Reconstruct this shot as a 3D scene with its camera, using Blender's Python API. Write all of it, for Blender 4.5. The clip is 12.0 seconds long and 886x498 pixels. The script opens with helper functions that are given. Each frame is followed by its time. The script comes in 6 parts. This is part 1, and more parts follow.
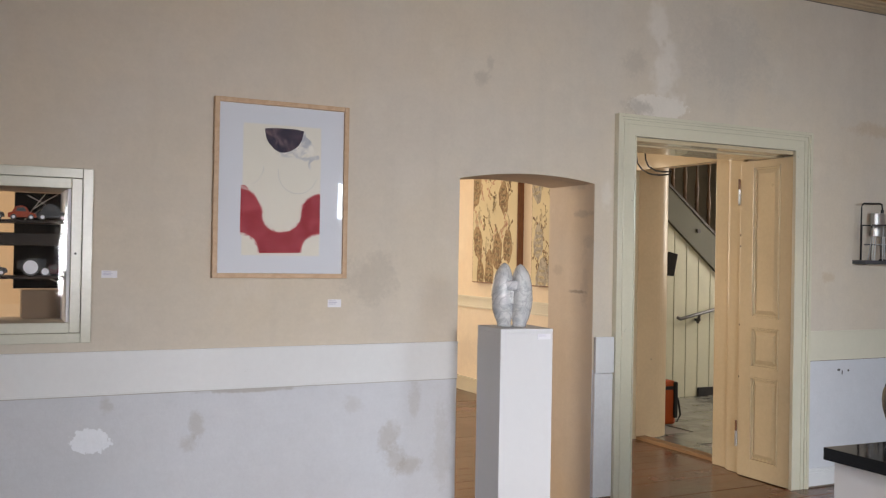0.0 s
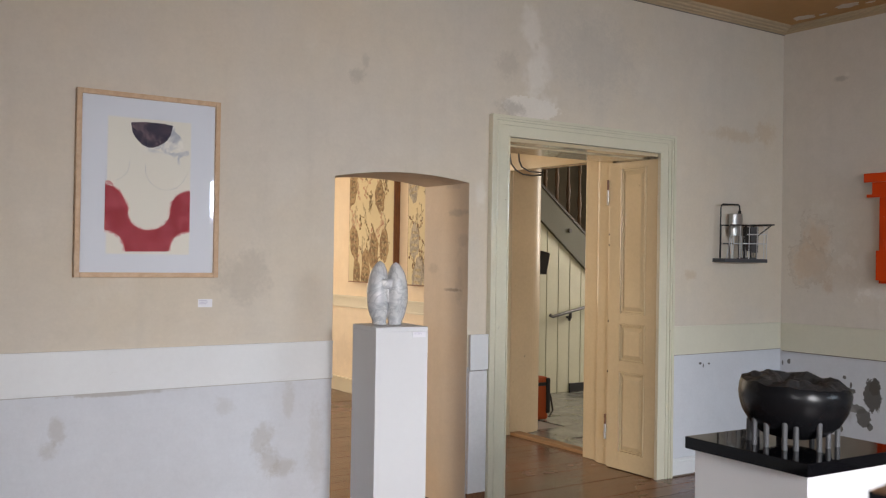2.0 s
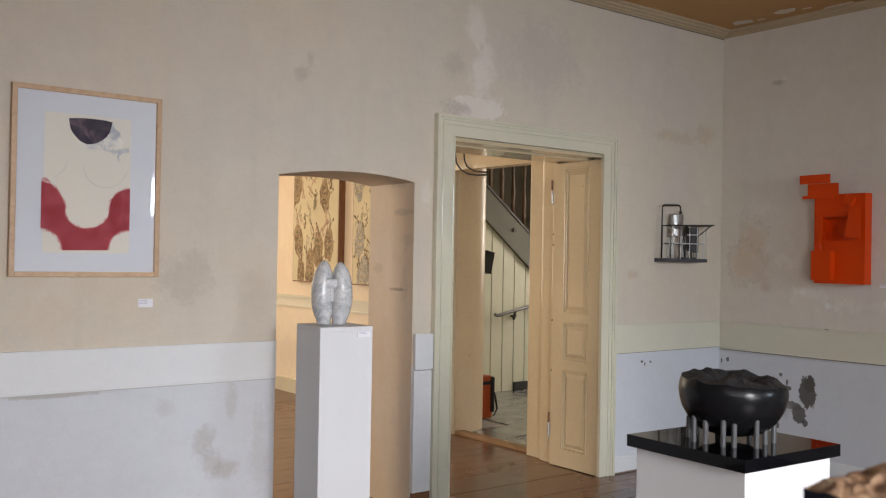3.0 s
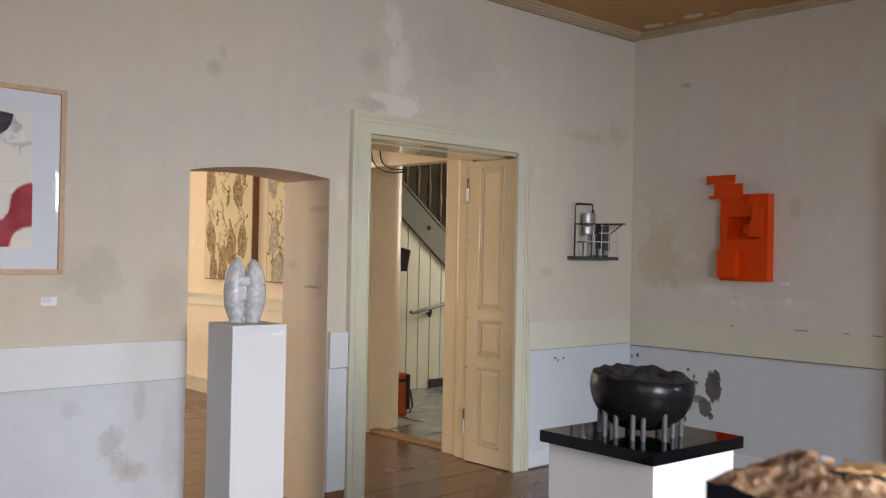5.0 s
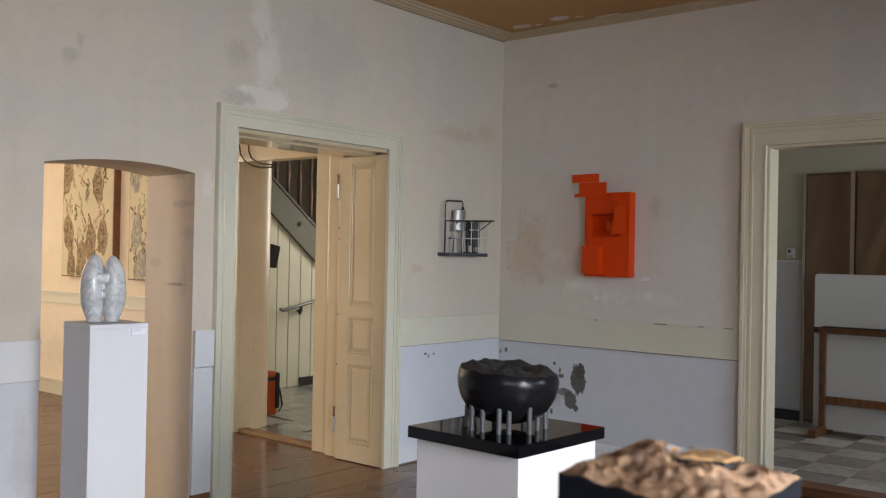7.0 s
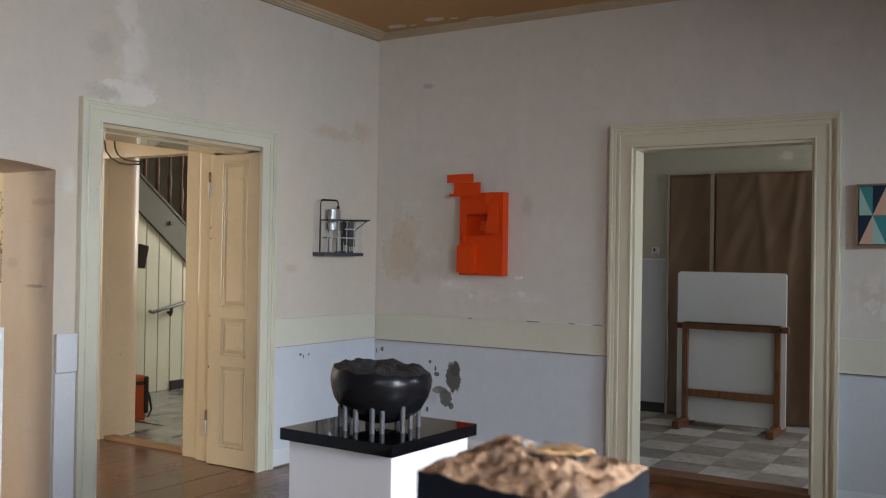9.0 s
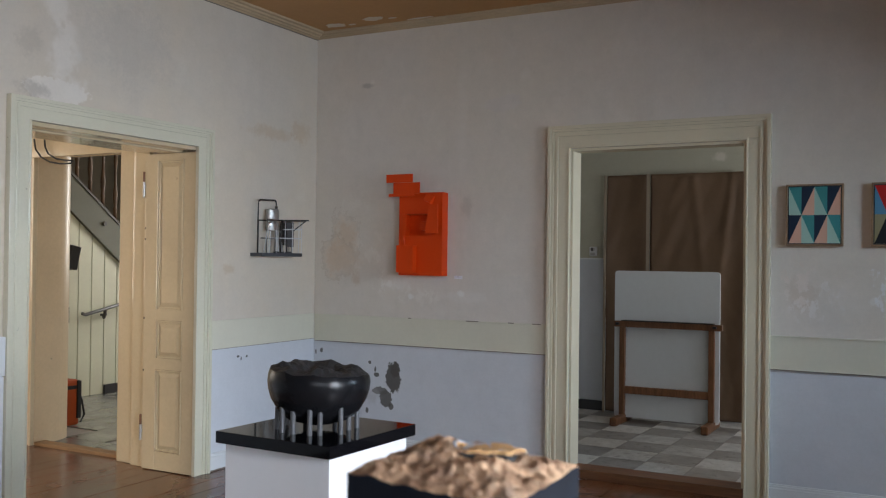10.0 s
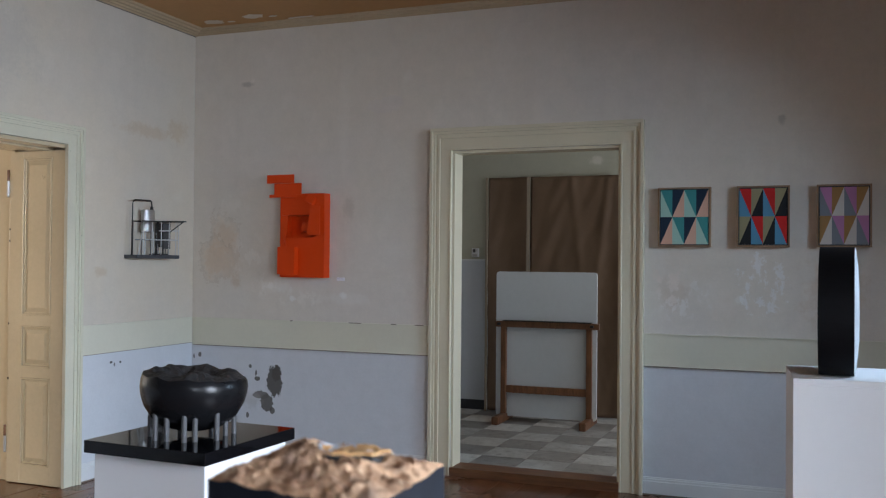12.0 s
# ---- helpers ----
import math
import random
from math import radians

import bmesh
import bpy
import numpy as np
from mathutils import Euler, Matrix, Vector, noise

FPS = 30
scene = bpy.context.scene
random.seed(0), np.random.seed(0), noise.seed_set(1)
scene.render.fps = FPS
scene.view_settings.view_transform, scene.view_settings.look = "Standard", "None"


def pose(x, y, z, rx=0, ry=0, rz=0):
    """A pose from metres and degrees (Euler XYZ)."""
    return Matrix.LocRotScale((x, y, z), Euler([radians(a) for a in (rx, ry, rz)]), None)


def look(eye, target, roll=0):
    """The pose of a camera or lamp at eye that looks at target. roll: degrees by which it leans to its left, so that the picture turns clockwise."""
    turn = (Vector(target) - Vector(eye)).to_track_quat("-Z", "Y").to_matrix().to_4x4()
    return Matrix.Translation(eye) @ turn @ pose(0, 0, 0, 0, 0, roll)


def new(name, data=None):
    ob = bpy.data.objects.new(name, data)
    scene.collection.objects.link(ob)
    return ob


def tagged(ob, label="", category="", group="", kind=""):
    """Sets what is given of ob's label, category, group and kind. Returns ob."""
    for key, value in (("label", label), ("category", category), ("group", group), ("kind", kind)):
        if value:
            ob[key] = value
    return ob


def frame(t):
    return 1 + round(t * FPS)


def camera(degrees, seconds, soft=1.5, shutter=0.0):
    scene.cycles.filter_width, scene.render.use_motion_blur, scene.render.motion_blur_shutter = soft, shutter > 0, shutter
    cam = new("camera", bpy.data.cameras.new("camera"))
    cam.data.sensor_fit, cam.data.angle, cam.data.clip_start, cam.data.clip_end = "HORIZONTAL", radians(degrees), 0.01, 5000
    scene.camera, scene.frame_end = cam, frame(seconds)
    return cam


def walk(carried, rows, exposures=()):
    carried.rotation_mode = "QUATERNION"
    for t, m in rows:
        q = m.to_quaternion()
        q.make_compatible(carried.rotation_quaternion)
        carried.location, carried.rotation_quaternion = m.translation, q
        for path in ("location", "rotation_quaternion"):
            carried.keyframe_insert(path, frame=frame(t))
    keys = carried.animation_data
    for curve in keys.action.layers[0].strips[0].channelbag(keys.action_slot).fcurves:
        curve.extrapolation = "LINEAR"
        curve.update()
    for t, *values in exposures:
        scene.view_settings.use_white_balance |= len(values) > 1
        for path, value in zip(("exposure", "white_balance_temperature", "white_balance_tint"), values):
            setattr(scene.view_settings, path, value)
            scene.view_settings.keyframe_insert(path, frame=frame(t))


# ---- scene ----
cam = camera(50.9, 12.0, 1.2)
PATH = [
    (0, (0.331, 0.272, 1.361), (1.225, 2.061, 1.376), 1.0),
    (0.5, (0.337, 0.272, 1.357), (1.289, 2.031, 1.374), 0.9),
    (1, (0.339, 0.272, 1.358), (1.355, 1.994, 1.375), 0.9),
    (1.5, (0.34, 0.272, 1.354), (1.402, 1.966, 1.372), 0.8),
    (2, (0.343, 0.275, 1.352), (1.464, 1.931, 1.372), 0.9),
    (2.5, (0.343, 0.276, 1.354), (1.515, 1.897, 1.374), 0.9),
    (3, (0.345, 0.276, 1.354), (1.561, 1.863, 1.374), 1.0),
    (5, (0.351, 0.277, 1.354), (1.705, 1.749, 1.372), 1.1),
    (5.5, (0.356, 0.278, 1.353), (1.755, 1.707, 1.37), 1.1),
    (6, (0.356, 0.277, 1.354), (1.8, 1.661, 1.369), 1.1),
    (6.5, (0.361, 0.275, 1.354), (1.856, 1.604, 1.369), 1.1),
    (7, (0.366, 0.274, 1.353), (1.908, 1.548, 1.369), 1.1),
    (9, (0.373, 0.262, 1.354), (2.068, 1.323, 1.373), 0.9),
    (9.5, (0.377, 0.26, 1.354), (2.105, 1.267, 1.373), 0.8),
    (10, (0.38, 0.257, 1.354), (2.139, 1.208, 1.375), 0.7),
    (10.5, (0.385, 0.255, 1.353), (2.173, 1.15, 1.376), 0.7),
    (11, (0.387, 0.253, 1.353), (2.206, 1.085, 1.378), 0.6),
    (11.5, (0.387, 0.248, 1.353), (2.227, 1.031, 1.379), 0.6),
    (12, (0.389, 0.245, 1.353), (2.252, 0.972, 1.38), 0.5),
]
cam.data.dof.use_dof, cam.data.dof.focus_distance, cam.data.dof.aperture_fstop = True, 5.2, 11.0
walk(cam, [(t, look(eye, target, roll)) for t, eye, target, roll in PATH],
     exposures=[(0, -0.22, 7000, 14), (3, -0.24, 7000, 14), (6.5, -0.25, 6700, 13), (9.5, -0.22, 6350, 11), (12, -0.17, 6000, 10)])

# ---------------------------------------------------------------- light
SKY = bpy.data.worlds.new("daylight")
scene.world = SKY
SKY.use_nodes = True
_nt = SKY.node_tree
_sky = _nt.nodes.new("ShaderNodeTexSky")
_sky.sky_type = 'NISHITA'
_sky.sun_disc = False
_sky.sun_elevation = radians(70)
_sky.sun_rotation = radians(90)
_nt.links.new(_sky.outputs[0], _nt.nodes["Background"].inputs[0])
_nt.nodes["Background"].inputs[1].default_value = 0.12

sun = new("sun", bpy.data.lights.new("sun", 'SUN'))
sun.data.energy, sun.data.angle, sun.data.color = 2.5, radians(0.53), (1.0, 0.93, 0.82)
sun.matrix_world = look((3.5, 0, 10), (0, 0, 0))


def window_light(x, y, z, w, h, facing, watts, colour):
    """The sky's light in a window's opening; facing is the way into the room."""
    lamp = new("window_light", bpy.data.lights.new("window_light", 'AREA'))
    lamp.data.shape, lamp.data.size, lamp.data.size_y = 'RECTANGLE', w, h
    lamp.data.energy, lamp.data.color = watts, colour
    lamp.matrix_world = look((x, y, z), (x + facing[0], y + facing[1], z + facing[2]))
    return lamp


DAY = (0.86, 0.92, 1.0)
WARM = (1.0, 0.87, 0.70)
# main room, two tall south windows and an added third close behind the camera, lamps at the panes
window_light(1.55, -1.67, 1.45, 1.04, 1.44, (0.30, 1, -0.50), 122, DAY).data.spread = radians(110)
# west window lamp: unseen, added as fill for the east wall and softer shadows
window_light(-1.34, -1.67, 1.45, 1.04, 1.44, (1.3, 1, -0.40), 58, DAY).data.spread = radians(100)
window_light(4.33, -1.67, 1.96, 1.06, 0.42, (0.10, 1, -0.44), 43, (0.64, 0.82, 1.0)).data.spread = radians(100)
# room behind the arch, stair hall, tiled room
window_light(1.75, 9.66, 1.7, 1.1, 1.7, (0.2, -1, -0.1), 32, WARM)
window_light(3.40, 9.66, 1.7, 1.0, 1.7, (0.1, -1, -0.1), 30, WARM)
window_light(-3.16, 6.8, 1.7, 1.3, 1.7, (1, 0, -0.1), 170, WARM)
window_light(8.86, 6.2, 1.9, 1.0, 1.4, (-1, 0, -0.1), 62, (1.0, 0.95, 0.86))
window_light(7.2, -0.66, 1.7, 0.9, 1.2, (0, 1, -0.1), 35, (0.9, 0.95, 1.0))


# ---------------------------------------------------------------- materials
class Nodes:
    """A small kit for building node materials."""

    def __init__(self, name, rough=0.6, metal=0.0, coat=0.0):
        self.mat = bpy.data.materials.new(name)
        self.mat.use_nodes = True
        self.t = self.mat.node_tree
        self.b = self.t.nodes["Principled BSDF"]
        self.b.inputs["Roughness"].default_value = rough
        self.b.inputs["Metallic"].default_value = metal
        self.b.inputs["Coat Weight"].default_value = coat
        self.pos = self.n("ShaderNodeNewGeometry").outputs["Position"]

    def n(self, kind):
        return self.t.nodes.new(kind)

    def put(self, sock, value):
        if hasattr(value, "links"):
            self.t.links.new(value, sock)
        elif isinstance(value, (tuple, list)) and len(value) == 3 and sock.type == 'RGBA':
            sock.default_value = (*value, 1)
        else:
            sock.default_value = value

    def math(self, op, a, b=0.0, c=0.0, clamp=False):
        m = self.n("ShaderNodeMath")
        m.operation, m.use_clamp = op, clamp
        for s, v in zip(m.inputs, (a, b, c)):
            self.put(s, v)
        return m.outputs[0]

    def noise(self, scale, detail=4.0, rough=0.55, vec=None, warp=0.0):
        k = self.n("ShaderNodeTexNoise")
        self.put(k.inputs["Vector"], vec or self.pos)
        k.inputs["Scale"].default_value, k.inputs["Detail"].default_value = scale, detail
        k.inputs["Roughness"].default_value, k.inputs["Distortion"].default_value = rough, warp
        return k.outputs["Fac"]

    def stretch(self, sx, sy, sz, vec=None):
        m = self.n("ShaderNodeMapping")
        self.put(m.inputs["Vector"], vec or self.pos)
        m.inputs["Scale"].default_value = (sx, sy, sz)
        return m.outputs[0]

    def ramp(self, fac, lo, hi):
        r = self.n("ShaderNodeMapRange")
        r.interpolation_type = 'SMOOTHSTEP'
        self.put(r.inputs["Value"], fac)
        r.inputs["From Min"].default_value, r.inputs["From Max"].default_value = lo, hi
        return r.outputs[0]

    def mix(self, fac, a, b):
        m = self.n("ShaderNodeMix")
        m.data_type = 'RGBA'
        self.put(m.inputs[0], fac)
        self.put(m.inputs[6], a)
        self.put(m.inputs[7], b)
        return m.outputs[2]

    def scaled(self, colour, fac):
        """Colour times a factor."""
        m = self.n("ShaderNodeMix")
        m.data_type, m.blend_type = 'RGBA', 'MULTIPLY'
        m.inputs[0].default_value = 1.0
        self.put(m.inputs[6], colour)
        self.t.links.new(fac, m.inputs[7])
        return m.outputs[2]

    def axis(self, i):
        s = self.n("ShaderNodeSeparateXYZ")
        self.t.links.new(self.pos, s.inputs[0])
        return s.outputs[i]

    def bump(self, height, strength=0.3, distance=0.002):
        k = self.n("ShaderNodeBump")
        k.inputs["Strength"].default_value, k.inputs["Distance"].default_value = strength, distance
        self.put(k.inputs["Height"], height)
        self.t.links.new(k.outputs[0], self.b.inputs["Normal"])

    def random(self):
        return self.n("ShaderNodeObjectInfo").outputs["Random"]

    def done(self, colour, rough=None):
        self.put(self.b.inputs["Base Color"], colour)
        if rough is not None:
            self.put(self.b.inputs["Roughness"], rough)
        return self.mat


def painted(name, colour, rough=0.45, dirt=0.10, bump=0.15, scale=6.0, chips=None, coat=0.0, worn=0.70):
    """Paint with uneven tone, faint dirt and brush relief; chips: the colour of the ground beneath."""
    k = Nodes(name, rough, 0, coat)
    big, fine = k.noise(scale * 0.3, 3), k.noise(scale * 8, 5, 0.65)
    tone = k.math('ADD', k.math('MULTIPLY', big, dirt * 1.6), k.math('MULTIPLY', fine, dirt * 0.8))
    tone = k.math('SUBTRACT', 1.0 + dirt * 1.2, tone)
    col = k.scaled(colour, tone)
    if chips:
        col = k.mix(k.ramp(k.noise(scale * 2.2, 8, 0.7), worn, worn + 0.03), col, chips)
    k.bump(fine, bump, 0.001)
    return k.done(col, k.math('ADD', rough - 0.08, k.math('MULTIPLY', big, 0.16)))


def plaster(name, u_axis, upper, lower, dado, stains, warm):
    """Old limewashed plaster: upper tone above the dado line, lower tone beneath, with stains and painted shade (u, z,
    ru, rz, colour, strength, dark rim or, below zero, broken into specks).
    """
    k = Nodes(name, 0.85)
    u, z = k.axis(u_axis), k.axis(2)
    cloud = k.noise(0.9, 4, 0.6)
    blot = k.noise(3.2, 6, 0.62)
    streak = k.noise(1.0, 5, 0.6, k.stretch(7, 7, 0.55))
    grain = k.noise(60, 6, 0.7)
    col = k.mix(k.ramp(cloud, 0.35, 0.68), upper, warm)
    col = k.mix(k.math('MULTIPLY', k.ramp(streak, 0.5, 0.75), 0.16), col, tuple(c * 0.80 for c in upper))
    col = k.mix(k.math('MULTIPLY', k.ramp(blot, 0.56, 0.70), 0.28), col, tuple(min(1, c * 1.12) for c in upper))
    low = k.mix(k.math('MULTIPLY', k.ramp(blot, 0.50, 0.70), 0.16), lower, tuple(c * 0.90 for c in lower))
    col = k.mix(k.math('GREATER_THAN', dado, z), col, low)
    ragged = k.noise(9, 5, 0.65)
    wob = k.math('ADD', k.math('MULTIPLY', k.math('SUBTRACT', ragged, 0.5), 2.3), k.math('MULTIPLY', k.math('SUBTRACT', k.noise(30, 5, 0.65), 0.5), 1.5))
    speck = k.noise(15, 7, 0.68, k.stretch(1, 1, 0.75))
    chip = k.math('ADD', k.math('MULTIPLY', k.math('SUBTRACT', ragged, 0.5), 0.5), k.math('MULTIPLY', k.math('SUBTRACT', k.noise(38, 6, 0.65), 0.56), 1.2))
    for su, sz, ru, rz, tint, power, ring in [(*q, 0.0)[:7] for q in stains]:
        a = k.math('DIVIDE', k.math('SUBTRACT', u, su), ru)
        b = k.math('DIVIDE', k.math('SUBTRACT', z, sz), rz)
        d = k.math('SQRT', k.math('ADD', k.math('MULTIPLY', a, a), k.math('MULTIPLY', b, b)))
        d = k.math('ADD', d, chip if power > 0.8 else k.math('MULTIPLY', wob, 0.7))
        edge = 0.12 if power > 0.8 else 0.7
        m = k.math('MULTIPLY', k.ramp(d, 1.0, 1.0 - edge), power)
        if ring < 0:
            m = k.math('MULTIPLY', m, k.ramp(speck, 0.50, 0.57))
        col = k.mix(m, col, tint)
        if ring > 0:
            rim = k.math('MULTIPLY', k.ramp(d, 1.02, 0.95), k.ramp(d, 0.72, 0.92))
            col = k.mix(k.math('MULTIPLY', rim, ring), col, tuple(c * 0.66 for c in tint))
    mottle = k.noise(11, 5, 0.7)
    brush = k.noise(5, 4, 0.6, k.stretch(1, 1, 7))
    tone = k.math('ADD', k.math('MULTIPLY', grain, 0.12), k.math('ADD', k.math('MULTIPLY', mottle, 0.15), k.math('MULTIPLY', brush, 0.04)))
    col = k.scaled(col, k.math('ADD', 0.865, tone))
    k.bump(k.math('ADD', k.math('MULTIPLY', grain, 0.4), k.math('ADD', blot, k.math('MULTIPLY', mottle, 0.6))), 0.40, 0.005)
    return k.done(col)


GREY_STAIN_SHADE = (0.36, 0.32, 0.27)
PALE = (0.74, 0.69, 0.62)
PALE_NORTH = (0.73, 0.68, 0.61)
OCHRE = (0.50, 0.37, 0.23)
WHITE_FILL = (0.86, 0.86, 0.84)
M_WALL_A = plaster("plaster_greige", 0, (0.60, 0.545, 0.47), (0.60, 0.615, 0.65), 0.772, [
    (0.756, 0.577, 0.08, 0.052, (0.82, 0.85, 0.90), 0.95), (1.185, 0.62, 0.045, 0.07, GREY_STAIN_SHADE, 0.36), (1.15, 0.54, 0.05, 0.05, GREY_STAIN_SHADE, 0.34),
    (0.82, 0.72, 0.04, 0.05, GREY_STAIN_SHADE, 0.28), (1.98, 1.25, 0.17, 0.16, GREY_STAIN_SHADE, 0.30),
    (2.08, 0.50, 0.075, 0.10, GREY_STAIN_SHADE, 0.40), (2.12, 0.40, 0.07, 0.10, GREY_STAIN_SHADE, 0.40), (2.19, 0.36, 0.09, 0.055, GREY_STAIN_SHADE, 0.40),
    (2.22, 0.68, 0.04, 0.12, GREY_STAIN_SHADE, 0.26), (1.9, 0.66, 0.05, 0.06, GREY_STAIN_SHADE, 0.2),
    (2.36, 0.45, 0.06, 0.3, GREY_STAIN_SHADE, 0.22), (1.42, 0.757, 0.32, 0.014, GREY_STAIN_SHADE, 0.6),
    (2.555, 2.25, 0.06, 0.05, GREY_STAIN_SHADE, 0.42), (2.60, 2.32, 0.03, 0.05, GREY_STAIN_SHADE, 0.34),
    (3.70, 2.42, 0.12, 0.22, PALE_NORTH, 0.79), (3.66, 2.66, 0.09, 0.16, PALE_NORTH, 0.7), (3.66, 2.20, 0.20, 0.06, PALE_NORTH, 0.85), (3.78, 2.24, 0.09, 0.08, PALE_NORTH, 0.7), (3.55, 2.185, 0.12, 0.05, GREY_STAIN_SHADE, 0.34),
    (3.50, 2.42, 0.10, 0.10, GREY_STAIN_SHADE, 0.28), (3.50, 2.19, 0.16, 0.05, GREY_STAIN_SHADE, 0.32),
    (5.0, 1.27, 0.07, 0.045, OCHRE, 0.45), (5.42, 2.20, 0.33, 0.06, OCHRE, 0.42), (5.74, 2.235, 0.13, 0.11, OCHRE, 0.45),
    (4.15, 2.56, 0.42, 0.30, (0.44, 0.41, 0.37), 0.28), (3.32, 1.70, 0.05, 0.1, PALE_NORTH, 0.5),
    (5.10, 0.70, 0.013, 0.008, (0.06, 0.055, 0.05), 0.9), (5.13, 0.685, 0.006, 0.014, (0.06, 0.055, 0.05), 0.9), (5.185, 0.695, 0.010, 0.007, (0.06, 0.055, 0.05), 0.9),
    (0.2, 0.5, 0.3, 0.1, GREY_STAIN_SHADE, 0.2),
], (0.63, 0.55, 0.44))
M_WALL_B = plaster("plaster_grey", 1, (0.66, 0.605, 0.545), (0.60, 0.61, 0.64), 0.762, [
    (3.636, 0.520, 0.060, 0.108, (0.075, 0.065, 0.055), 0.93), (3.622, 0.58, 0.036, 0.055, (0.085, 0.075, 0.065), 0.93), (3.697, 0.374, 0.052, 0.058, (0.10, 0.09, 0.08), 0.92),
    (3.745, 0.424, 0.062, 0.026, (0.12, 0.11, 0.10), 0.9), (3.776, 0.535, 0.022, 0.015, (0.1, 0.09, 0.08), 0.92), (3.786, 0.57, 0.008, 0.02, (0.1, 0.09, 0.08), 0.92),
    (3.832, 0.618, 0.012, 0.012, (0.1, 0.09, 0.08), 0.9), (3.652, 0.321, 0.018, 0.022, (0.1, 0.09, 0.08), 0.9), (3.851, 0.28, 0.012, 0.02, (0.1, 0.09, 0.08), 0.9),
    (3.815, 0.39, 0.09, 0.08, (0.36, 0.34, 0.32), 0.35), (4.25, 0.68, 0.012, 0.016, (0.1, 0.09, 0.08), 0.9), (4.30, 0.665, 0.006, 0.016, (0.1, 0.09, 0.08), 0.9),
    (4.05, 1.50, 0.13, 0.20, (0.64, 0.50, 0.37), 0.75, 0.25), (4.12, 1.36, 0.14, 0.17, (0.64, 0.50, 0.37), 0.75, 0.30), (4.02, 1.32, 0.14, 0.14, (0.63, 0.53, 0.43), 0.6), (3.955, 1.19, 0.06, 0.05, (0.56, 0.42, 0.31), 0.5),
    (3.84, 1.40, 0.17, 0.24, PALE, 0.6, -1), (3.72, 1.187, 0.16, 0.10, PALE, 0.8, -1), (3.98, 1.72, 0.2, 0.2, PALE, 0.35, -1), (3.45, 1.10, 0.3, 0.08, PALE, 0.6, -1), (3.506, 1.095, 0.035, 0.025, WHITE_FILL, 0.5), (3.12, 1.12, 0.04, 0.03, WHITE_FILL, 0.45),
    (2.83, 2.375, 0.13, 0.045, (0.66, 0.60, 0.54), 0.85), (2.76, 2.40, 0.06, 0.04, (0.66, 0.60, 0.54), 0.85), (2.66, 2.56, 0.05, 0.05, PALE, 0.4), (3.88, 2.576, 0.055, 0.025, (0.33, 0.30, 0.27), 0.5), (3.84, 2.60, 0.025, 0.02, PALE, 0.6),
    (3.08, 1.70, 0.06, 0.10, (0.42, 0.36, 0.30), 0.30), (3.62, 1.17, 0.16, 0.06, WHITE_FILL, 0.2), (3.1, 1.10, 0.2, 0.05, WHITE_FILL, 0.15),
    (3.12, 2.3, 0.06, 0.5, PALE, 0.28), (2.9, 1.45, 0.3, 0.28, PALE, 0.22),
    (0.96, 1.18, 0.13, 0.10, (0.60, 0.50, 0.41), 0.5), (0.95, 1.17, 0.20, 0.17, (0.76, 0.72, 0.68), 0.8, -1), (1.0, 1.25, 0.12, 0.16, (0.70, 0.58, 0.48), 0.5, -1),
    (0.48, 1.24, 0.13, 0.17, (0.76, 0.74, 0.72), 0.85, -1), (0.10, 1.18, 0.12, 0.10, (0.76, 0.74, 0.72), 0.7, -1), (0.60, 1.15, 0.03, 0.025, WHITE_FILL, 0.28), (0.22, 1.2, 0.07, 0.08, PALE, 0.45),
    (0.10, 1.2, 0.2, 0.25, (0.52, 0.38, 0.26), 0.38), (0.375, 2.17, 0.03, 0.035, (0.28, 0.25, 0.22), 0.4),
    # painted shadow: two upright grey strips along the door casing's left edge
    (2.515, 0.4, 0.02, 0.5, GREY_STAIN_SHADE, 0.35), (2.51, 1.6, 0.016, 0.5, GREY_STAIN_SHADE, 0.3),
], (0.67, 0.605, 0.52))
M_WALL_PLAIN = plaster("plaster_plain", 0, (0.55, 0.50, 0.43), (0.64, 0.63, 0.62), 0.77, [], (0.58, 0.51, 0.42))
M_WALL_C = plaster("plaster_peach", 1, (0.78, 0.67, 0.51), (0.79, 0.69, 0.54), 0.85, [
    (6.4, 0.5, 0.3, 0.2, GREY_STAIN_SHADE, 0.2), (8.6, 0.4, 0.3, 0.2, GREY_STAIN_SHADE, 0.15)], (0.77, 0.63, 0.45))
M_REVEAL = plaster("plaster_sand", 1, (0.62, 0.545, 0.455), (0.62, 0.545, 0.455), 0.0, [
    (4.42, 1.60, 0.12, 0.025, GREY_STAIN_SHADE, 0.45), (4.36, 1.45, 0.08, 0.05, GREY_STAIN_SHADE, 0.3), (4.40, 1.25, 0.05, 0.2, GREY_STAIN_SHADE, 0.25),
    (4.46, 1.18, 0.10, 0.012, (0.2, 0.17, 0.14), 0.6), (4.65, 1.29, 0.06, 0.04, GREY_STAIN_SHADE, 0.3), (4.45, 1.75, 0.09, 0.03, GREY_STAIN_SHADE, 0.35)],
    (0.64, 0.53, 0.40))
M_WALL_D = plaster("plaster_green_grey", 1, (0.46, 0.45, 0.36), (0.55, 0.57, 0.60), 1.37, [
    (1.9, 2.22, 0.08, 0.05, PALE, 0.6)], (0.43, 0.41, 0.31))
M_BAND = painted("band_white", (0.71, 0.72, 0.725), 0.5, 0.10, 0.2, 5, (0.52, 0.50, 0.46))
M_BAND_GREEN = painted("band_pale_green", (0.66, 0.63, 0.51), 0.5, 0.12, 0.2, 5, (0.45, 0.42, 0.36))
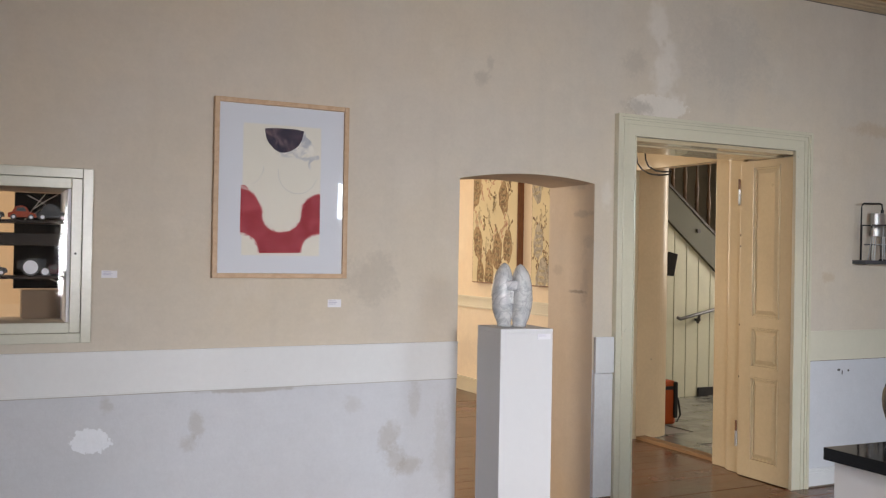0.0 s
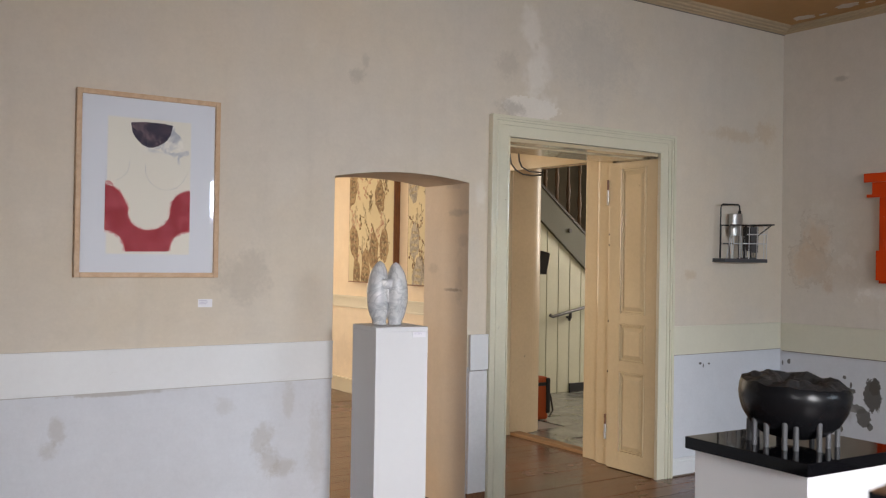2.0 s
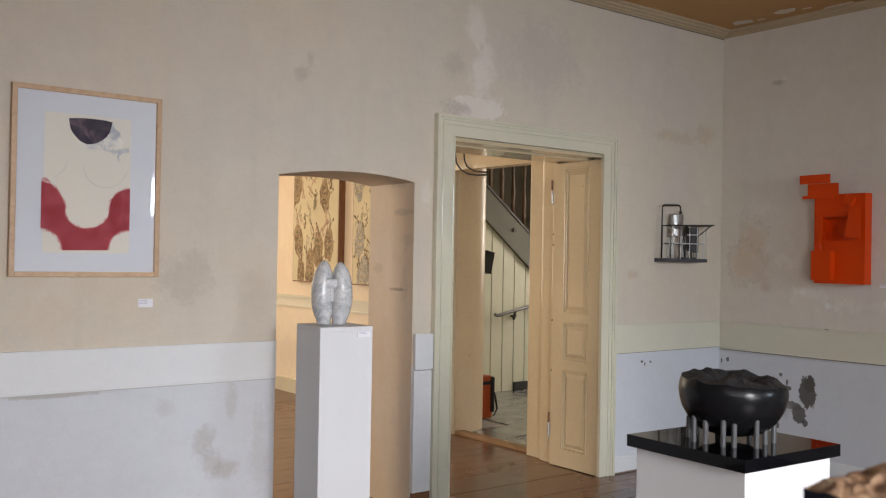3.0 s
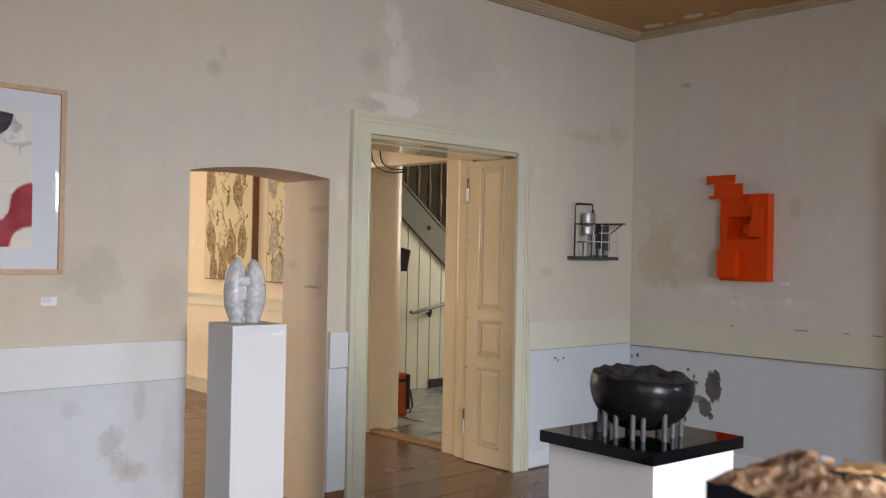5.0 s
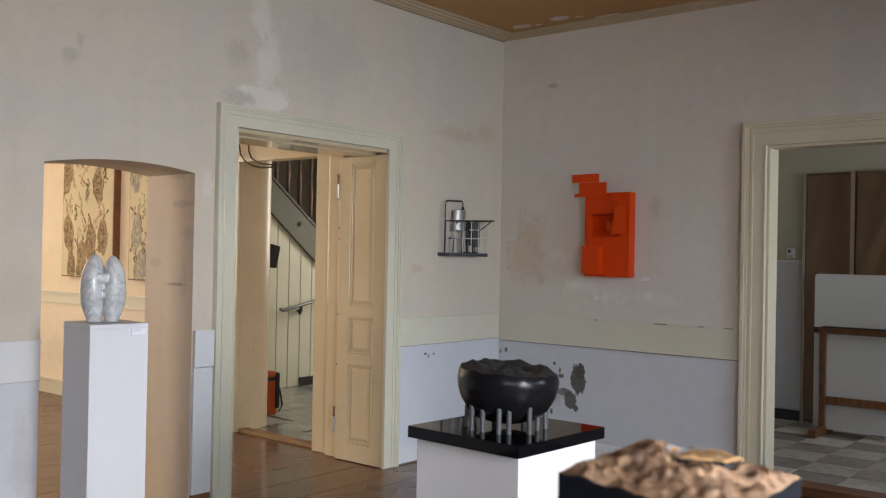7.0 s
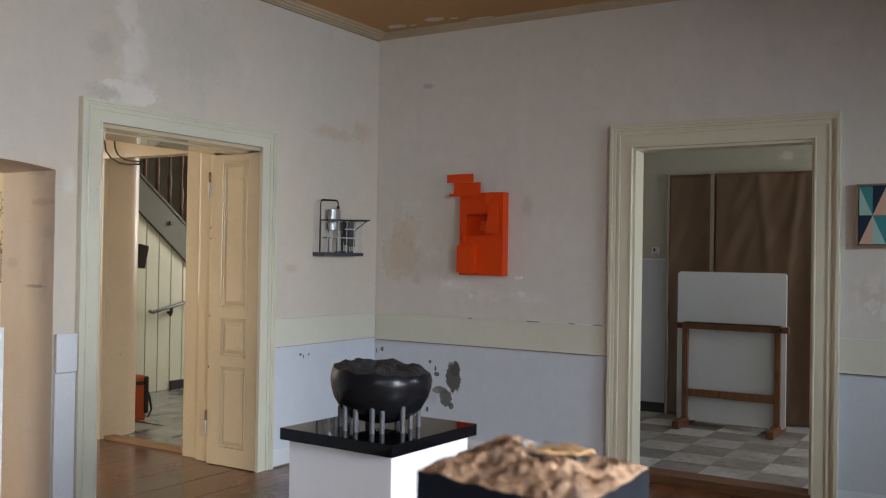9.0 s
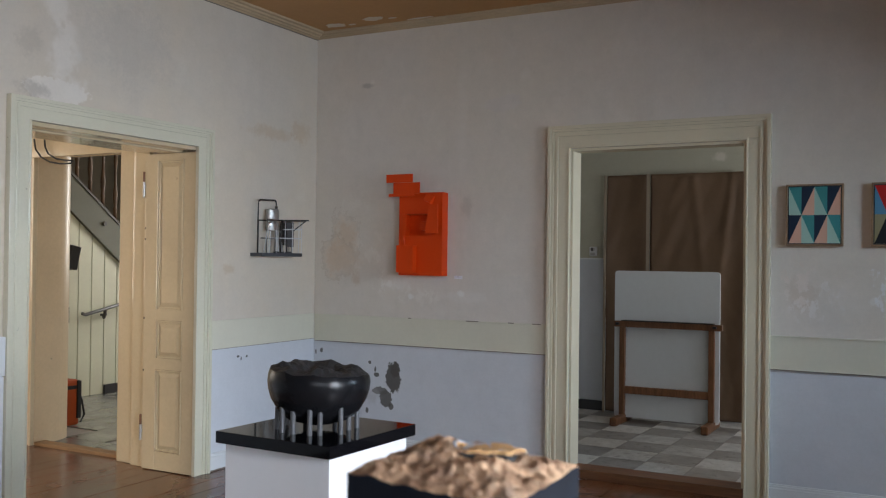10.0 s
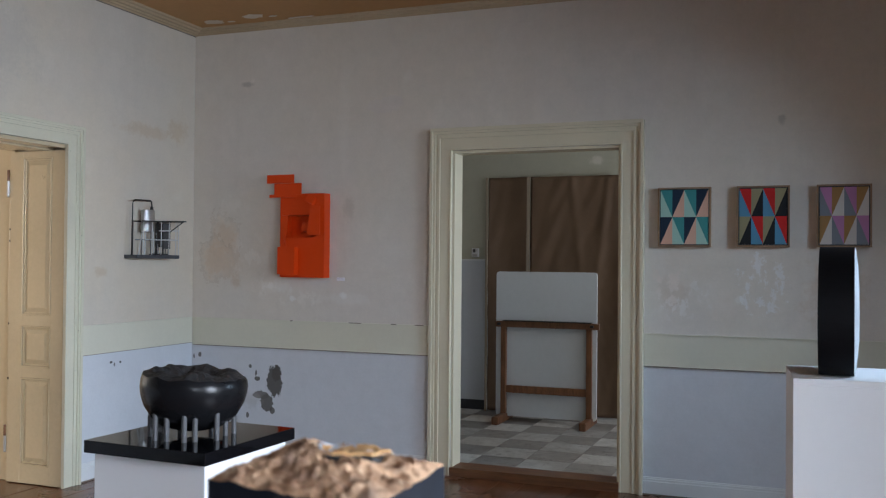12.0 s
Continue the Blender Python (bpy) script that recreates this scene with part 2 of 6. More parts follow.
M_TRIM = painted("trim_cream_green", (0.66, 0.63, 0.495), 0.20, 0.16, 0.25, 8, (0.40, 0.38, 0.31), 0, 0.675)
M_TRIM_B = painted("trim_cream", (0.69, 0.62, 0.46), 0.22, 0.14, 0.25, 8, (0.42, 0.38, 0.29), 0, 0.68)
M_LEAF = painted("door_cream_gloss", (0.57, 0.475, 0.315), 0.17, 0.22, 0.35, 5, (0.36, 0.30, 0.21), 0.6, 0.69)
M_JAMB = painted("jamb_cream_gloss", (0.63, 0.50, 0.32), 0.35, 0.25, 0.3, 5, (0.36, 0.30, 0.21), 0.0, 0.69)
M_CEIL = painted("ceiling_ochre", (0.44, 0.235, 0.075), 0.6, 0.25, 0.3, 3)
M_CORNICE = painted("cornice_tan", (0.47, 0.36, 0.23), 0.6, 0.25, 0.4, 6, (0.6, 0.52, 0.42))
M_PEEL = painted("peeled_plaster", (0.66, 0.58, 0.48), 0.8, 0.2, 0.4, 10)
M_WHITE = painted("pedestal_white", (0.69, 0.69, 0.70), 0.55, 0.05, 0.06, 4)
M_LINING = painted("lining_flaked", (0.72, 0.72, 0.73), 0.6, 0.22, 0.4, 7, (0.50, 0.45, 0.40), 0, 0.68)
M_SHADE_GAP_PALE = painted("shade_gap_grey", (0.42, 0.40, 0.38), 0.8, 0.35, 0.3, 9)
M_JOINT_SHADE = painted("joint_shade_brown", (0.20, 0.17, 0.14), 0.8, 0.4, 0.2, 12)
M_CAB = painted("trim_grey_gloss", (0.58, 0.57, 0.47), 0.22, 0.24, 0.6, 5, (0.40, 0.38, 0.31))
M_SOIL = painted("dark_skirting", (0.03, 0.03, 0.033), 0.5, 0.3, 0.2, 8)


def wood(name, base, dark, rough=0.4, along=(1, 14, 14), coat=0.0, vary=0.35):
    k = Nodes(name, rough, 0, coat)
    g = k.noise(4.5, 7, 0.62, k.stretch(*along), 0.6)
    fine = k.noise(26, 5, 0.7, k.stretch(*along))
    col = k.mix(k.ramp(g, 0.32, 0.72), base, dark)
    col = k.mix(k.math('MULTIPLY', k.ramp(fine, 0.45, 0.75), 0.35), col, tuple(c * 0.6 for c in dark))
    col = k.scaled(col, k.math('ADD', 1.0 - vary / 2, k.math('MULTIPLY', k.random(), vary)))
    wear = k.noise(1.6, 5, 0.6)
    k.bump(fine, 0.2, 0.001)
    return k.done(col, k.math('ADD', rough - 0.12, k.math('MULTIPLY', wear, 0.26)))


M_PLANK = wood("floor_boards", (0.175, 0.062, 0.024), (0.07, 0.025, 0.011), 0.24, (1, 14, 14), 0.1, 0.6)
M_PLANK_GAP = painted("floor_gap", (0.03, 0.017, 0.01), 0.8)
M_OAK_SILL = wood("threshold_wood", (0.34, 0.20, 0.09), (0.22, 0.12, 0.05), 0.5, (14, 1, 14))
M_SILL_DARK = wood("threshold_dark", (0.20, 0.085, 0.035), (0.11, 0.045, 0.02), 0.45, (14, 1, 14))
M_FRAME = wood("frame_birch", (0.62, 0.42, 0.26), (0.52, 0.33, 0.19), 0.45, (9, 9, 9), 0, 0.1)
M_WALNUT = wood("stand_brown", (0.22, 0.095, 0.04), (0.12, 0.05, 0.02), 0.42, (12, 12, 1.5))
M_CANVAS_SIDE = wood("canvas_frame_brown", (0.23, 0.095, 0.036), (0.14, 0.055, 0.024), 0.5, (12, 12, 2))
M_ART_FRAME = wood("art_frame_oak", (0.34, 0.22, 0.13), (0.24, 0.15, 0.085), 0.5, (9, 9, 3), 0, 0.15)
M_BALUSTER = wood("baluster_brown", (0.15, 0.085, 0.04), (0.08, 0.045, 0.022), 0.45, (12, 12, 2))


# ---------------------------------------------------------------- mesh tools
def box(bm, x0, y0, z0, x1, y1, z1, bevel=0.0, m=None):
    vs = [bm.verts.new(Vector((x, y, z)) if m is None else m @ Vector((x, y, z)))
          for x in (x0, x1) for y in (y0, y1) for z in (z0, z1)]
    fs = [bm.faces.new([vs[i] for i in q]) for q in
          ((0, 1, 3, 2), (4, 6, 7, 5), (0, 4, 5, 1), (2, 3, 7, 6), (0, 2, 6, 4), (1, 5, 7, 3))]
    if bevel:
        es = {e for f in fs for e in f.edges}
        bmesh.ops.bevel(bm, geom=list(es), offset=bevel, segments=2, profile=0.6, affect='EDGES')
    return vs


def prism(bm, pts, h0, h1, plane="xz"):
    """Extrudes a polygon of the plane from h0 to h1 along the third axis."""
    def at(p, h):
        a, b = p
        return {"xz": (a, h, b), "yz": (h, a, b), "xy": (a, b, h)}[plane]
    lo, hi = [bm.verts.new(at(p, h0)) for p in pts], [bm.verts.new(at(p, h1)) for p in pts]
    n = len(pts)
    bm.faces.new(lo)
    bm.faces.new(hi[::-1])
    for i in range(n):
        bm.faces.new((lo[i], hi[i], hi[(i + 1) % n], lo[(i + 1) % n]))
    for v in lo:
        for f in v.link_faces:
            f.normal_update()
    for f in hi[0].link_faces:
        f.normal_update()
    return lo + hi


def tube(bm, path, r, seg=10):
    """A round bar along points."""
    path = [Vector(p) for p in path]
    rings = []
    for i, p in enumerate(path):
        d = (path[min(i + 1, len(path) - 1)] - path[max(i - 1, 0)]).normalized()
        side = d.cross(Vector((0.31, 0.17, 0.93))).normalized()
        if side.length < 0.5:
            side = Vector((1, 0, 0))
        up = side.cross(d)
        rr = r[i] if isinstance(r, (list, tuple)) else r
        rings.append([bm.verts.new(p + (side * math.cos(a) + up * math.sin(a)) * rr)
                      for a in (2 * math.pi * j / seg for j in range(seg))])
    for a, b in zip(rings, rings[1:]):
        for j in range(seg):
            bm.faces.new((a[j], a[(j + 1) % seg], b[(j + 1) % seg], b[j]))
    bm.faces.new(rings[0][::-1])
    bm.faces.new(rings[-1])


def lathe(bm, profile, centre, seg=24):
    """Turns (radius, height) about the upright through centre."""
    cx, cy, cz = centre
    rings = [[bm.verts.new((cx + r * math.cos(a), cy + r * math.sin(a), cz + h))
              for a in (2 * math.pi * j / seg for j in range(seg))] for r, h in profile]
    for a, b in zip(rings, rings[1:]):
        for j in range(seg):
            bm.faces.new((a[j], a[(j + 1) % seg], b[(j + 1) % seg], b[j]))
    bm.faces.new(rings[0][::-1])
    bm.faces.new(rings[-1])


def mesh(name, bm, material, smooth=False):
    bmesh.ops.recalc_face_normals(bm, faces=bm.faces)
    me = bpy.data.meshes.new(name)
    bm.to_mesh(me)
    bm.free()
    me.materials.append(material)
    if smooth:
        for p in me.polygons:
            p.use_smooth = True
    return me


def part(name, bm, material, parent, label="", smooth=False):
    ob = new(name, mesh(name, bm, material, smooth))
    ob.parent = parent
    if parent is not None:
        ob.matrix_parent_inverse = Matrix.Identity(4)
    return tagged(ob, label)


def setting(name, bm, material, label, category, smooth=False):
    return tagged(new(name, mesh(name, bm, material, smooth)), label, category, kind="structure")


def thing(name, label, category, group="", m=None):
    ob = new(name)
    ob.empty_display_size = 0.1
    if m is not None:
        ob.matrix_basis = m
    return tagged(ob, label, category, group)


def B(*args, **kw):
    """One box as a bmesh."""
    bm = bmesh.new()
    box(bm, *args, **kw)
    return bm


# ---------------------------------------------------------------- structure
YA, XB, H = 4.32, 5.927, 2.993          # wall with the arch, wall with the tiled room's door, ceiling
TA, TB = 0.43, 0.14                    # their thicknesses
XC, TC = 4.80, 0.33                    # far wall of the room behind the arch
X0, Y0 = -3.2, -1.1                    # west and south walls
AL, AR = 2.44, 3.245                   # arch
DL, DR, DH = 3.50, 4.685, 2.025        # door in wall A, inside the frame
DW = 4.748                             # its reveal behind the frame
EL, ER, EH = 1.272, 2.345, 2.058        # door in wall B (along y)


def arch_line(x0, x1, spring0, spring1, crown, n=14):
    pts = []
    for i in range(n + 1):
        f = i / n
        pts.append((x0 + (x1 - x0) * f, spring0 + (spring1 - spring0) * f + crown * (1 - (2 * f - 1) ** 2)))
    return pts


def wall_a():
    bm = bmesh.new()
    # right of the cabinet: comb-shaped outline with the arch and the door
    pts = [(0.668, 0), (AL, 0)] + arch_line(AL, AR, 1.745, 1.757, 0.036) + [
        (AR, 0), (DL, 0), (DL, DH), (DW, DH), (DW, 0), (XB + TB, 0), (XB + TB, H + 0.2), (0.668, H + 0.2)]
    prism(bm, pts, YA, YA + TA, "xz")
    bmesh.ops.triangulate(bm, faces=[f for f in bm.faces if len(f.verts) > 4])
    box(bm, X0 - 0.3, YA, 0, 0.06, YA + TA, H + 0.2)
    box(bm, 0.06, YA, 0, 0.668, YA + TA, 1.064)
    box(bm, 0.06, YA, 1.609, 0.668, YA + TA, H + 0.2)
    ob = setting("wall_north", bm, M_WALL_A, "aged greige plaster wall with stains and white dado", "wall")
    ob.data.materials.append(M_REVEAL)
    for p in ob.data.polygons:
        c, n = p.center, p.normal
        if abs(n.y) < 0.5 and AL - 0.01 < c.x < AR + 0.01 and c.z < 1.9 and YA < c.y < YA + TA:
            p.material_index = 1


def walls():
    wall_a()
    bm = bmesh.new()
    prism(bm, [(Y0, 0), (EL, 0), (EL, EH), (ER, EH), (ER, 0), (YA - 0.001, 0), (YA - 0.001, H + 0.2), (Y0, H + 0.2)], XB, XB + TB, "yz")
    bmesh.ops.triangulate(bm, faces=[f for f in bm.faces if len(f.verts) > 4])
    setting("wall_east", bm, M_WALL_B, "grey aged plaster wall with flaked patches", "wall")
    setting("wall_west", B(X0 - 0.3, Y0, 0, X0, YA - 0.001, H + 0.2), M_WALL_PLAIN, "plain aged plaster wall", "wall")
    # south wall with three windows, the west one added
    bm = bmesh.new()
    xs = [X0 - 0.3, -1.90, -0.78, 0.99, 2.11, 3.77, 4.89, XB + TB]
    for i in range(0, 8, 2):
        box(bm, xs[i], Y0 - 0.62, 0, xs[i + 1], Y0 - 0.001, H + 0.2)
    for a, b in ((-1.90, -0.78), (0.99, 2.11), (3.77, 4.89)):
        box(bm, a, Y0 - 0.62, 0, b, Y0 - 0.001, 0.70)
        box(bm, a, Y0 - 0.62, 2.22, b, Y0 - 0.001, H + 0.2)
    setting("wall_south", bm, M_WALL_PLAIN, "plaster wall with tall windows", "wall")
    # ceiling and its cornice
    setting("ceiling", B(X0, Y0, H, XB, YA, H + 0.15), M_CEIL, "ochre brown painted ceiling with peeled spots", "ceiling")
    prof = [(0, 2.946), (0.010, 2.946), (0.014, 2.953), (0.030, 2.956), (0.034, 2.964), (0.054, 2.968),
            (0.060, 2.978), (0.082, 2.982), (0.088, 2.9925), (0, 2.9925)]
    bm = bmesh.new()
    prism(bm, [(YA - 0.0005 - d, z) for d, z in prof], X0, XB - 0.0005, "yz")
    setting("trim_cornice_north", bm, M_CORNICE, "tan moulded plaster cornice", "cornice")
    bm = bmesh.new()
    prism(bm, [(XB - 0.0005 - d * 0.52, z) for d, z in prof], Y0, YA - 0.0005, "xz")
    setting("trim_cornice_east", bm, M_CORNICE, "tan moulded plaster cornice", "cornice")
    # dark strip that paints the shadow line under the north cornice
    setting("trim_shade_line_cornice", B(X0, YA - 0.006, 2.9405, XB - 0.001, YA - 0.0005, 2.9455), M_JOINT_SHADE, "dark strip painted as the shadow line under the cornice", "joint")
    # subfloor
    setting("floor_base", B(X0 - 0.3, Y0 - 0.62, -0.25, XB + 0.02, 10.0, -0.022), M_PLANK_GAP, "dark ground under the floor boards", "floor")


def peeled_spots():
    """Flakes of bare plaster on the ceiling near the corner."""
    rnd = random.Random(4)
    for cx, cy, rx, ry in ((5.775, 4.058, 0.045, 0.085), (5.732, 3.718, 0.042, 0.088), (5.80, 3.93, 0.014, 0.03), (5.77, 3.585, 0.012, 0.035), (5.855, 3.42, 0.010, 0.10)):
        bm = bmesh.new()
        pts = [(cx + rx * math.cos(a) * rnd.uniform(0.65, 1.2), cy + ry * math.sin(a) * rnd.uniform(0.65, 1.2))
               for a in (2 * math.pi * i / 18 for i in range(18))]
        prism(bm, pts, H - 0.004, H - 0.0005, "xy")
        setting("trim_peeled_spot", bm, M_PEEL, "pale flaked patch on the ceiling", "ceiling patch")


def bands():
    """Flat painted chair rail boards with thin ledges."""
    def run_a(name, x0, x1, mat, label):
        bm = bmesh.new()
        box(bm, x0, YA - 0.010, 0.775, x1, YA - 0.0005, 0.938)
        box(bm, x0, YA - 0.017, 0.938, x1, YA - 0.0005, 0.945)
        box(bm, x0, YA - 0.014, 0.766, x1, YA - 0.0005, 0.775)
        setting(name, bm, mat, label, "chair rail")
    run_a("trim_rail_north", X0, AL - 0.002, M_BAND, "white painted chair rail board")
    run_a("trim_rail_pier", AR + 0.012, 3.368, M_BAND, "short white painted chair rail block")
    run_a("trim_rail_corner", 4.822, XB - 0.012, M_BAND_GREEN, "pale green chair rail board")
    for name, y0, y1 in (("trim_rail_east_far", 2.497, YA - 0.012), ("trim_rail_east_near", Y0, 1.143)):
        bm = bmesh.new()
        box(bm, XB - 0.010, y0, 0.760, XB - 0.0005, y1, 0.936)
        box(bm, XB - 0.017, y0, 0.936, XB - 0.0005, y1, 0.943)
        box(bm, XB - 0.014, y0, 0.752, XB - 0.0005, y1, 0.760)
        setting(name, bm, M_BAND_GREEN, "pale green chair rail board", "chair rail")
    # dark strips under the rails: the paint gap and the ledge's shadow line, in colour
    for name, q in (("trim_shade_gap_north", (X0, YA - 0.0125, 0.7625, AL - 0.004, YA - 0.0005, 0.7655)), ("trim_shade_gap_corner", (4.83, YA - 0.0125, 0.7625, XB - 0.02, YA - 0.0005, 0.7655)),
                    ("trim_shade_gap_east_far", (XB - 0.0125, 2.50, 0.7470, XB - 0.0005, YA - 0.02, 0.7515)), ("trim_shade_gap_east_near", (XB - 0.0125, Y0, 0.7470, XB - 0.0005, 1.14, 0.7515))):
        setting(name, B(*q), M_SHADE_GAP_PALE if name == "trim_shade_gap_north" else M_JOINT_SHADE, "dark strip for the paint gap and shadow line under the chair rail", "joint")
    # places where the rail's edge is broken off
    for y, w in ((3.02, 0.045), (2.74, 0.02), (2.56, 0.03), (3.5, 0.012)):
        setting("trim_rail_break", B(XB - 0.0185, y - w, 0.9390, XB - 0.016, y + w, 0.9445, bevel=0.0008), M_JOINT_SHADE, "dark broken spot on the chair rail's edge", "chip")
    # pier lining under the rail block, skirtings
    setting("trim_rail_block", B(AR + 0.003, YA - 0.030, 0.757, 3.367, YA - 0.0175, 0.948, bevel=0.003), M_BAND, "proud white end block of the chair rail", "chair rail")
    setting("trim_pier_lining", B(AR + 0.004, YA - 0.020, 0.10, 3.367, YA - 0.0005, 0.752, bevel=0.003), M_LINING, "flaking white lining board of the pier", "wall lining")
    setting("baseboard_pier", B(AR + 0.004, YA - 0.016, 0, 3.368, YA - 0.0005, 0.10, bevel=0.003), M_SILL_DARK, "worn wooden skirting block", "baseboard")

    def skirt(name, b):
        bm = bmesh.new()
        x0, y0, _, x1, y1, top = b
        box(bm, x0, y0, 0.010, x1, y1, top - 0.022, bevel=0.002)
        if x1 - x0 > y1 - y0:
            box(bm, x0, y0 + 0.005, top - 0.022, x1, y1, top - 0.008, bevel=0.002)
            box(bm, x0, y0 + 0.011, top - 0.008, x1, y1, top, bevel=0.002)
        else:
            box(bm, x0 + 0.005, y0, top - 0.022, x1, y1, top - 0.008, bevel=0.002)
            box(bm, x0 + 0.011, y0, top - 0.008, x1, y1, top, bevel=0.002)
        board = setting(name, bm, M_BAND, "chipped white skirting board", "baseboard")
        part("floor_gap", B(x0 + 0.004, y0 + 0.004, 0.0005, x1 - 0.001, y1, 0.0097), M_JOINT_SHADE, board, "dark open gap over the floor")
    skirt("baseboard_corner", (4.822, YA - 0.022, 0, XB - 0.02, YA - 0.0005, 0.112))
    skirt("baseboard_north", (X0, YA - 0.022, 0, AL - 0.02, YA - 0.0005, 0.112))
    skirt("baseboard_east_far", (XB - 0.022, 2.497, 0, XB - 0.0005, YA - 0.024, 0.105))
    skirt("baseboard_east_near", (XB - 0.022, Y0, 0, XB - 0.0005, 1.143, 0.105))


RIBS = ((0.0, 0.08, 0.028), (0.06, 0.56, 0.021), (0.54, 0.66, 0.030), (0.65, 0.75, 0.024), (0.74, 0.86, 0.036), (0.85, 1.0, 0.046))


def casing(name, m, inner, height, wide, head, material, label, relief):
    """A moulded door surround: two uprights and a head. Local x along the wall, y out of it (towards -y), base at the opening's left foot."""
    root = thing(name, label, "door frame", m=m)
    tagged(root, kind="structure")

    def upright(x_in, side):
        bm = bmesh.new()
        s = side
        top = height
        for a, b, d in RIBS:
            d = 0.021 + (d - 0.021) * relief
            x0, x1 = x_in + s * wide * a, x_in + s * wide * b
            lift = b * head
            box(bm, min(x0, x1), -d, 0, max(x0, x1), -0.0005, top + lift, bevel=0.003)
        return part("side_board", bm, material, root)
    upright(0, -1)
    upright(inner, 1)
    bm = bmesh.new()
    for a, b, d in RIBS:
        d = 0.021 + (d - 0.021) * relief
        box(bm, -wide * b + 0.0007, -d - 0.0005, height + head * a, inner + wide * b - 0.0007, -0.0003, height + head * b, bevel=0.003)
    part("head_board", bm, material, root)
    # lining of the reveal
    return root


def door_a():
    root = casing("door_frame_1", pose(DL, YA, 0), DR - DL, DH, 0.13, 0.115, M_TRIM, "pale green moulded door frame with worn paint", 0.62)
    # lining boards of the deep reveal: head boards and left side
    for y0, y1, z in ((0.0, 0.13, 0.010), (0.13, 0.27, 0.018), (0.27, TA, 0.012)):
        part("head_lining", B(0.002, y0 + 0.002, DH - z - 0.012, DW - DL - 0.002, y1, DH - 0.001, bevel=0.002), M_LEAF, root)
    part("side_lining", B(0.001, 0.002, 0, 0.02, TA, DH - 0.032), M_LEAF, root)

    # the leaf folded back against the right reveal
    leaf = thing("door_leaf", "cream gloss panelled door leaf folded open against the reveal", "door")
    y0, y1, xf = YA + 0.003, YA + TA - 0.004, 4.690
    part("leaf_board", B(xf + 0.012, y0, 0.004, DW - 0.003, y1, DH - 0.0308, bevel=0.004), M_LEAF, leaf)
    rails = [0.004, 0.115, 0.635, 0.70, 0.945, 1.01, 1.955, DH - 0.0308]
    for i in range(0, 8, 2):
        part("rail", B(xf, y0 + 0.002, rails[i], xf + 0.013, y1 - 0.001, rails[i + 1], bevel=0.003), M_LEAF, leaf)
    for a, b in ((y0, y0 + 0.095), (y1 - 0.105, y1)):
        part("stile", B(xf - 0.001, a, 0.004, xf + 0.013, b, DH - 0.0308, bevel=0.003), M_LEAF, leaf)
    for z0, z1 in ((0.115, 0.635), (0.70, 0.945), (1.01, 1.955)):
        bm = bmesh.new()
        ya, yb = y0 + 0.095, y1 - 0.105
        for d in (0.0, 0.012):
            for q in ((ya + d, z0 + d, yb - d, z0 + d + 0.008), (ya + d, z1 - d - 0.008, yb - d, z1 - d),
                      (ya + d, z0 + d, ya + d + 0.008, z1 - d), (yb - d - 0.008, z0 + d, yb - d, z1 - d)):
                box(bm, xf - 0.005 + d * 0.55, q[0], q[1], xf + 0.0125, q[2], q[3], bevel=0.0015)
        part("moulding", bm, M_LEAF, leaf)
        bm = bmesh.new()
        fi = 0.046
        vs = [[bm.verts.new((x, yy, zz)) for yy, zz in ((ya + d, z0 + d), (yb - d, z0 + d), (yb - d, z1 - d), (ya + d, z1 - d))]
              for x, d in ((xf + 0.0118, 0.021), (xf + 0.001, fi))]
        for j in range(4):
            bm.faces.new((vs[0][j], vs[0][(j + 1) % 4], vs[1][(j + 1) % 4], vs[1][j]))
        bm.faces.new(vs[1])
        part("panel", bm, M_LEAF, leaf)
    for z in (0.19, 1.73):
        bm = bmesh.new()
        tube(bm, [(xf - 0.008, y1 + 0.006, z), (xf - 0.008, y1 + 0.006, z + 0.088)], 0.0085, 10)
        lathe(bm, [(0.004, 0), (0.009, 0.004), (0.004, 0.012)], (xf - 0.008, y1 + 0.006, z - 0.011), 10)
        hinge = part("hinge", bm, M_STEEL, leaf, "worn steel hinge")
        bm = bmesh.new()
        tube(bm, [(xf - 0.008, y1 + 0.006, z + 0.090), (xf - 0.008, y1 + 0.006, z + 0.155)], 0.0075, 10)
        part("hinge_pin", bm, M_SILL_DARK, hinge, "rust brown upper hinge half")
    # two small keepers
    for z in (1.52, 1.45, 0.95, 0.62):
        part("peg", B(xf - 0.005, y1 - 0.010, z, xf - 0.0015, y1 - 0.004, z + 0.012), M_DARKMETAL, leaf)


def door_b():
    root = casing("door_frame_2", pose(XB, ER, 0, 0, 0, -90), ER - EL, EH, 0.140, 0.142, M_TRIM_B, "cream moulded door frame of the tiled room", 1.0)
    w = ER - EL
    for a, b in ((0.001, 0.016), (w - 0.016, w - 0.001)):
        part("side_lining", B(a, 0.001, 0, b, TB, EH - 0.016), M_TRIM_B, root)
    part("head_lining", B(0.001, 0.001, EH - 0.016, w - 0.001, TB, EH - 0.001), M_TRIM_B, root)
    setting("trim_threshold", B(XB - 0.028, EL + 0.001, -0.02, XB + TB + 0.011, ER - 0.001, 0.054, bevel=0.005), M_SILL_DARK, "dark brown worn wooden threshold", "threshold")


def metal(name, colour, rough):
    k = Nodes(name, rough, 1.0)
    s = k.noise(30, 5, 0.6)
    return k.done(k.scaled(colour, k.math('ADD', 0.85, k.math('MULTIPLY', s, 0.3))), k.math('ADD', rough - 0.06, k.math('MULTIPLY', s, 0.12)))


M_STEEL = metal("steel_brushed", (0.50, 0.49, 0.47), 0.45)
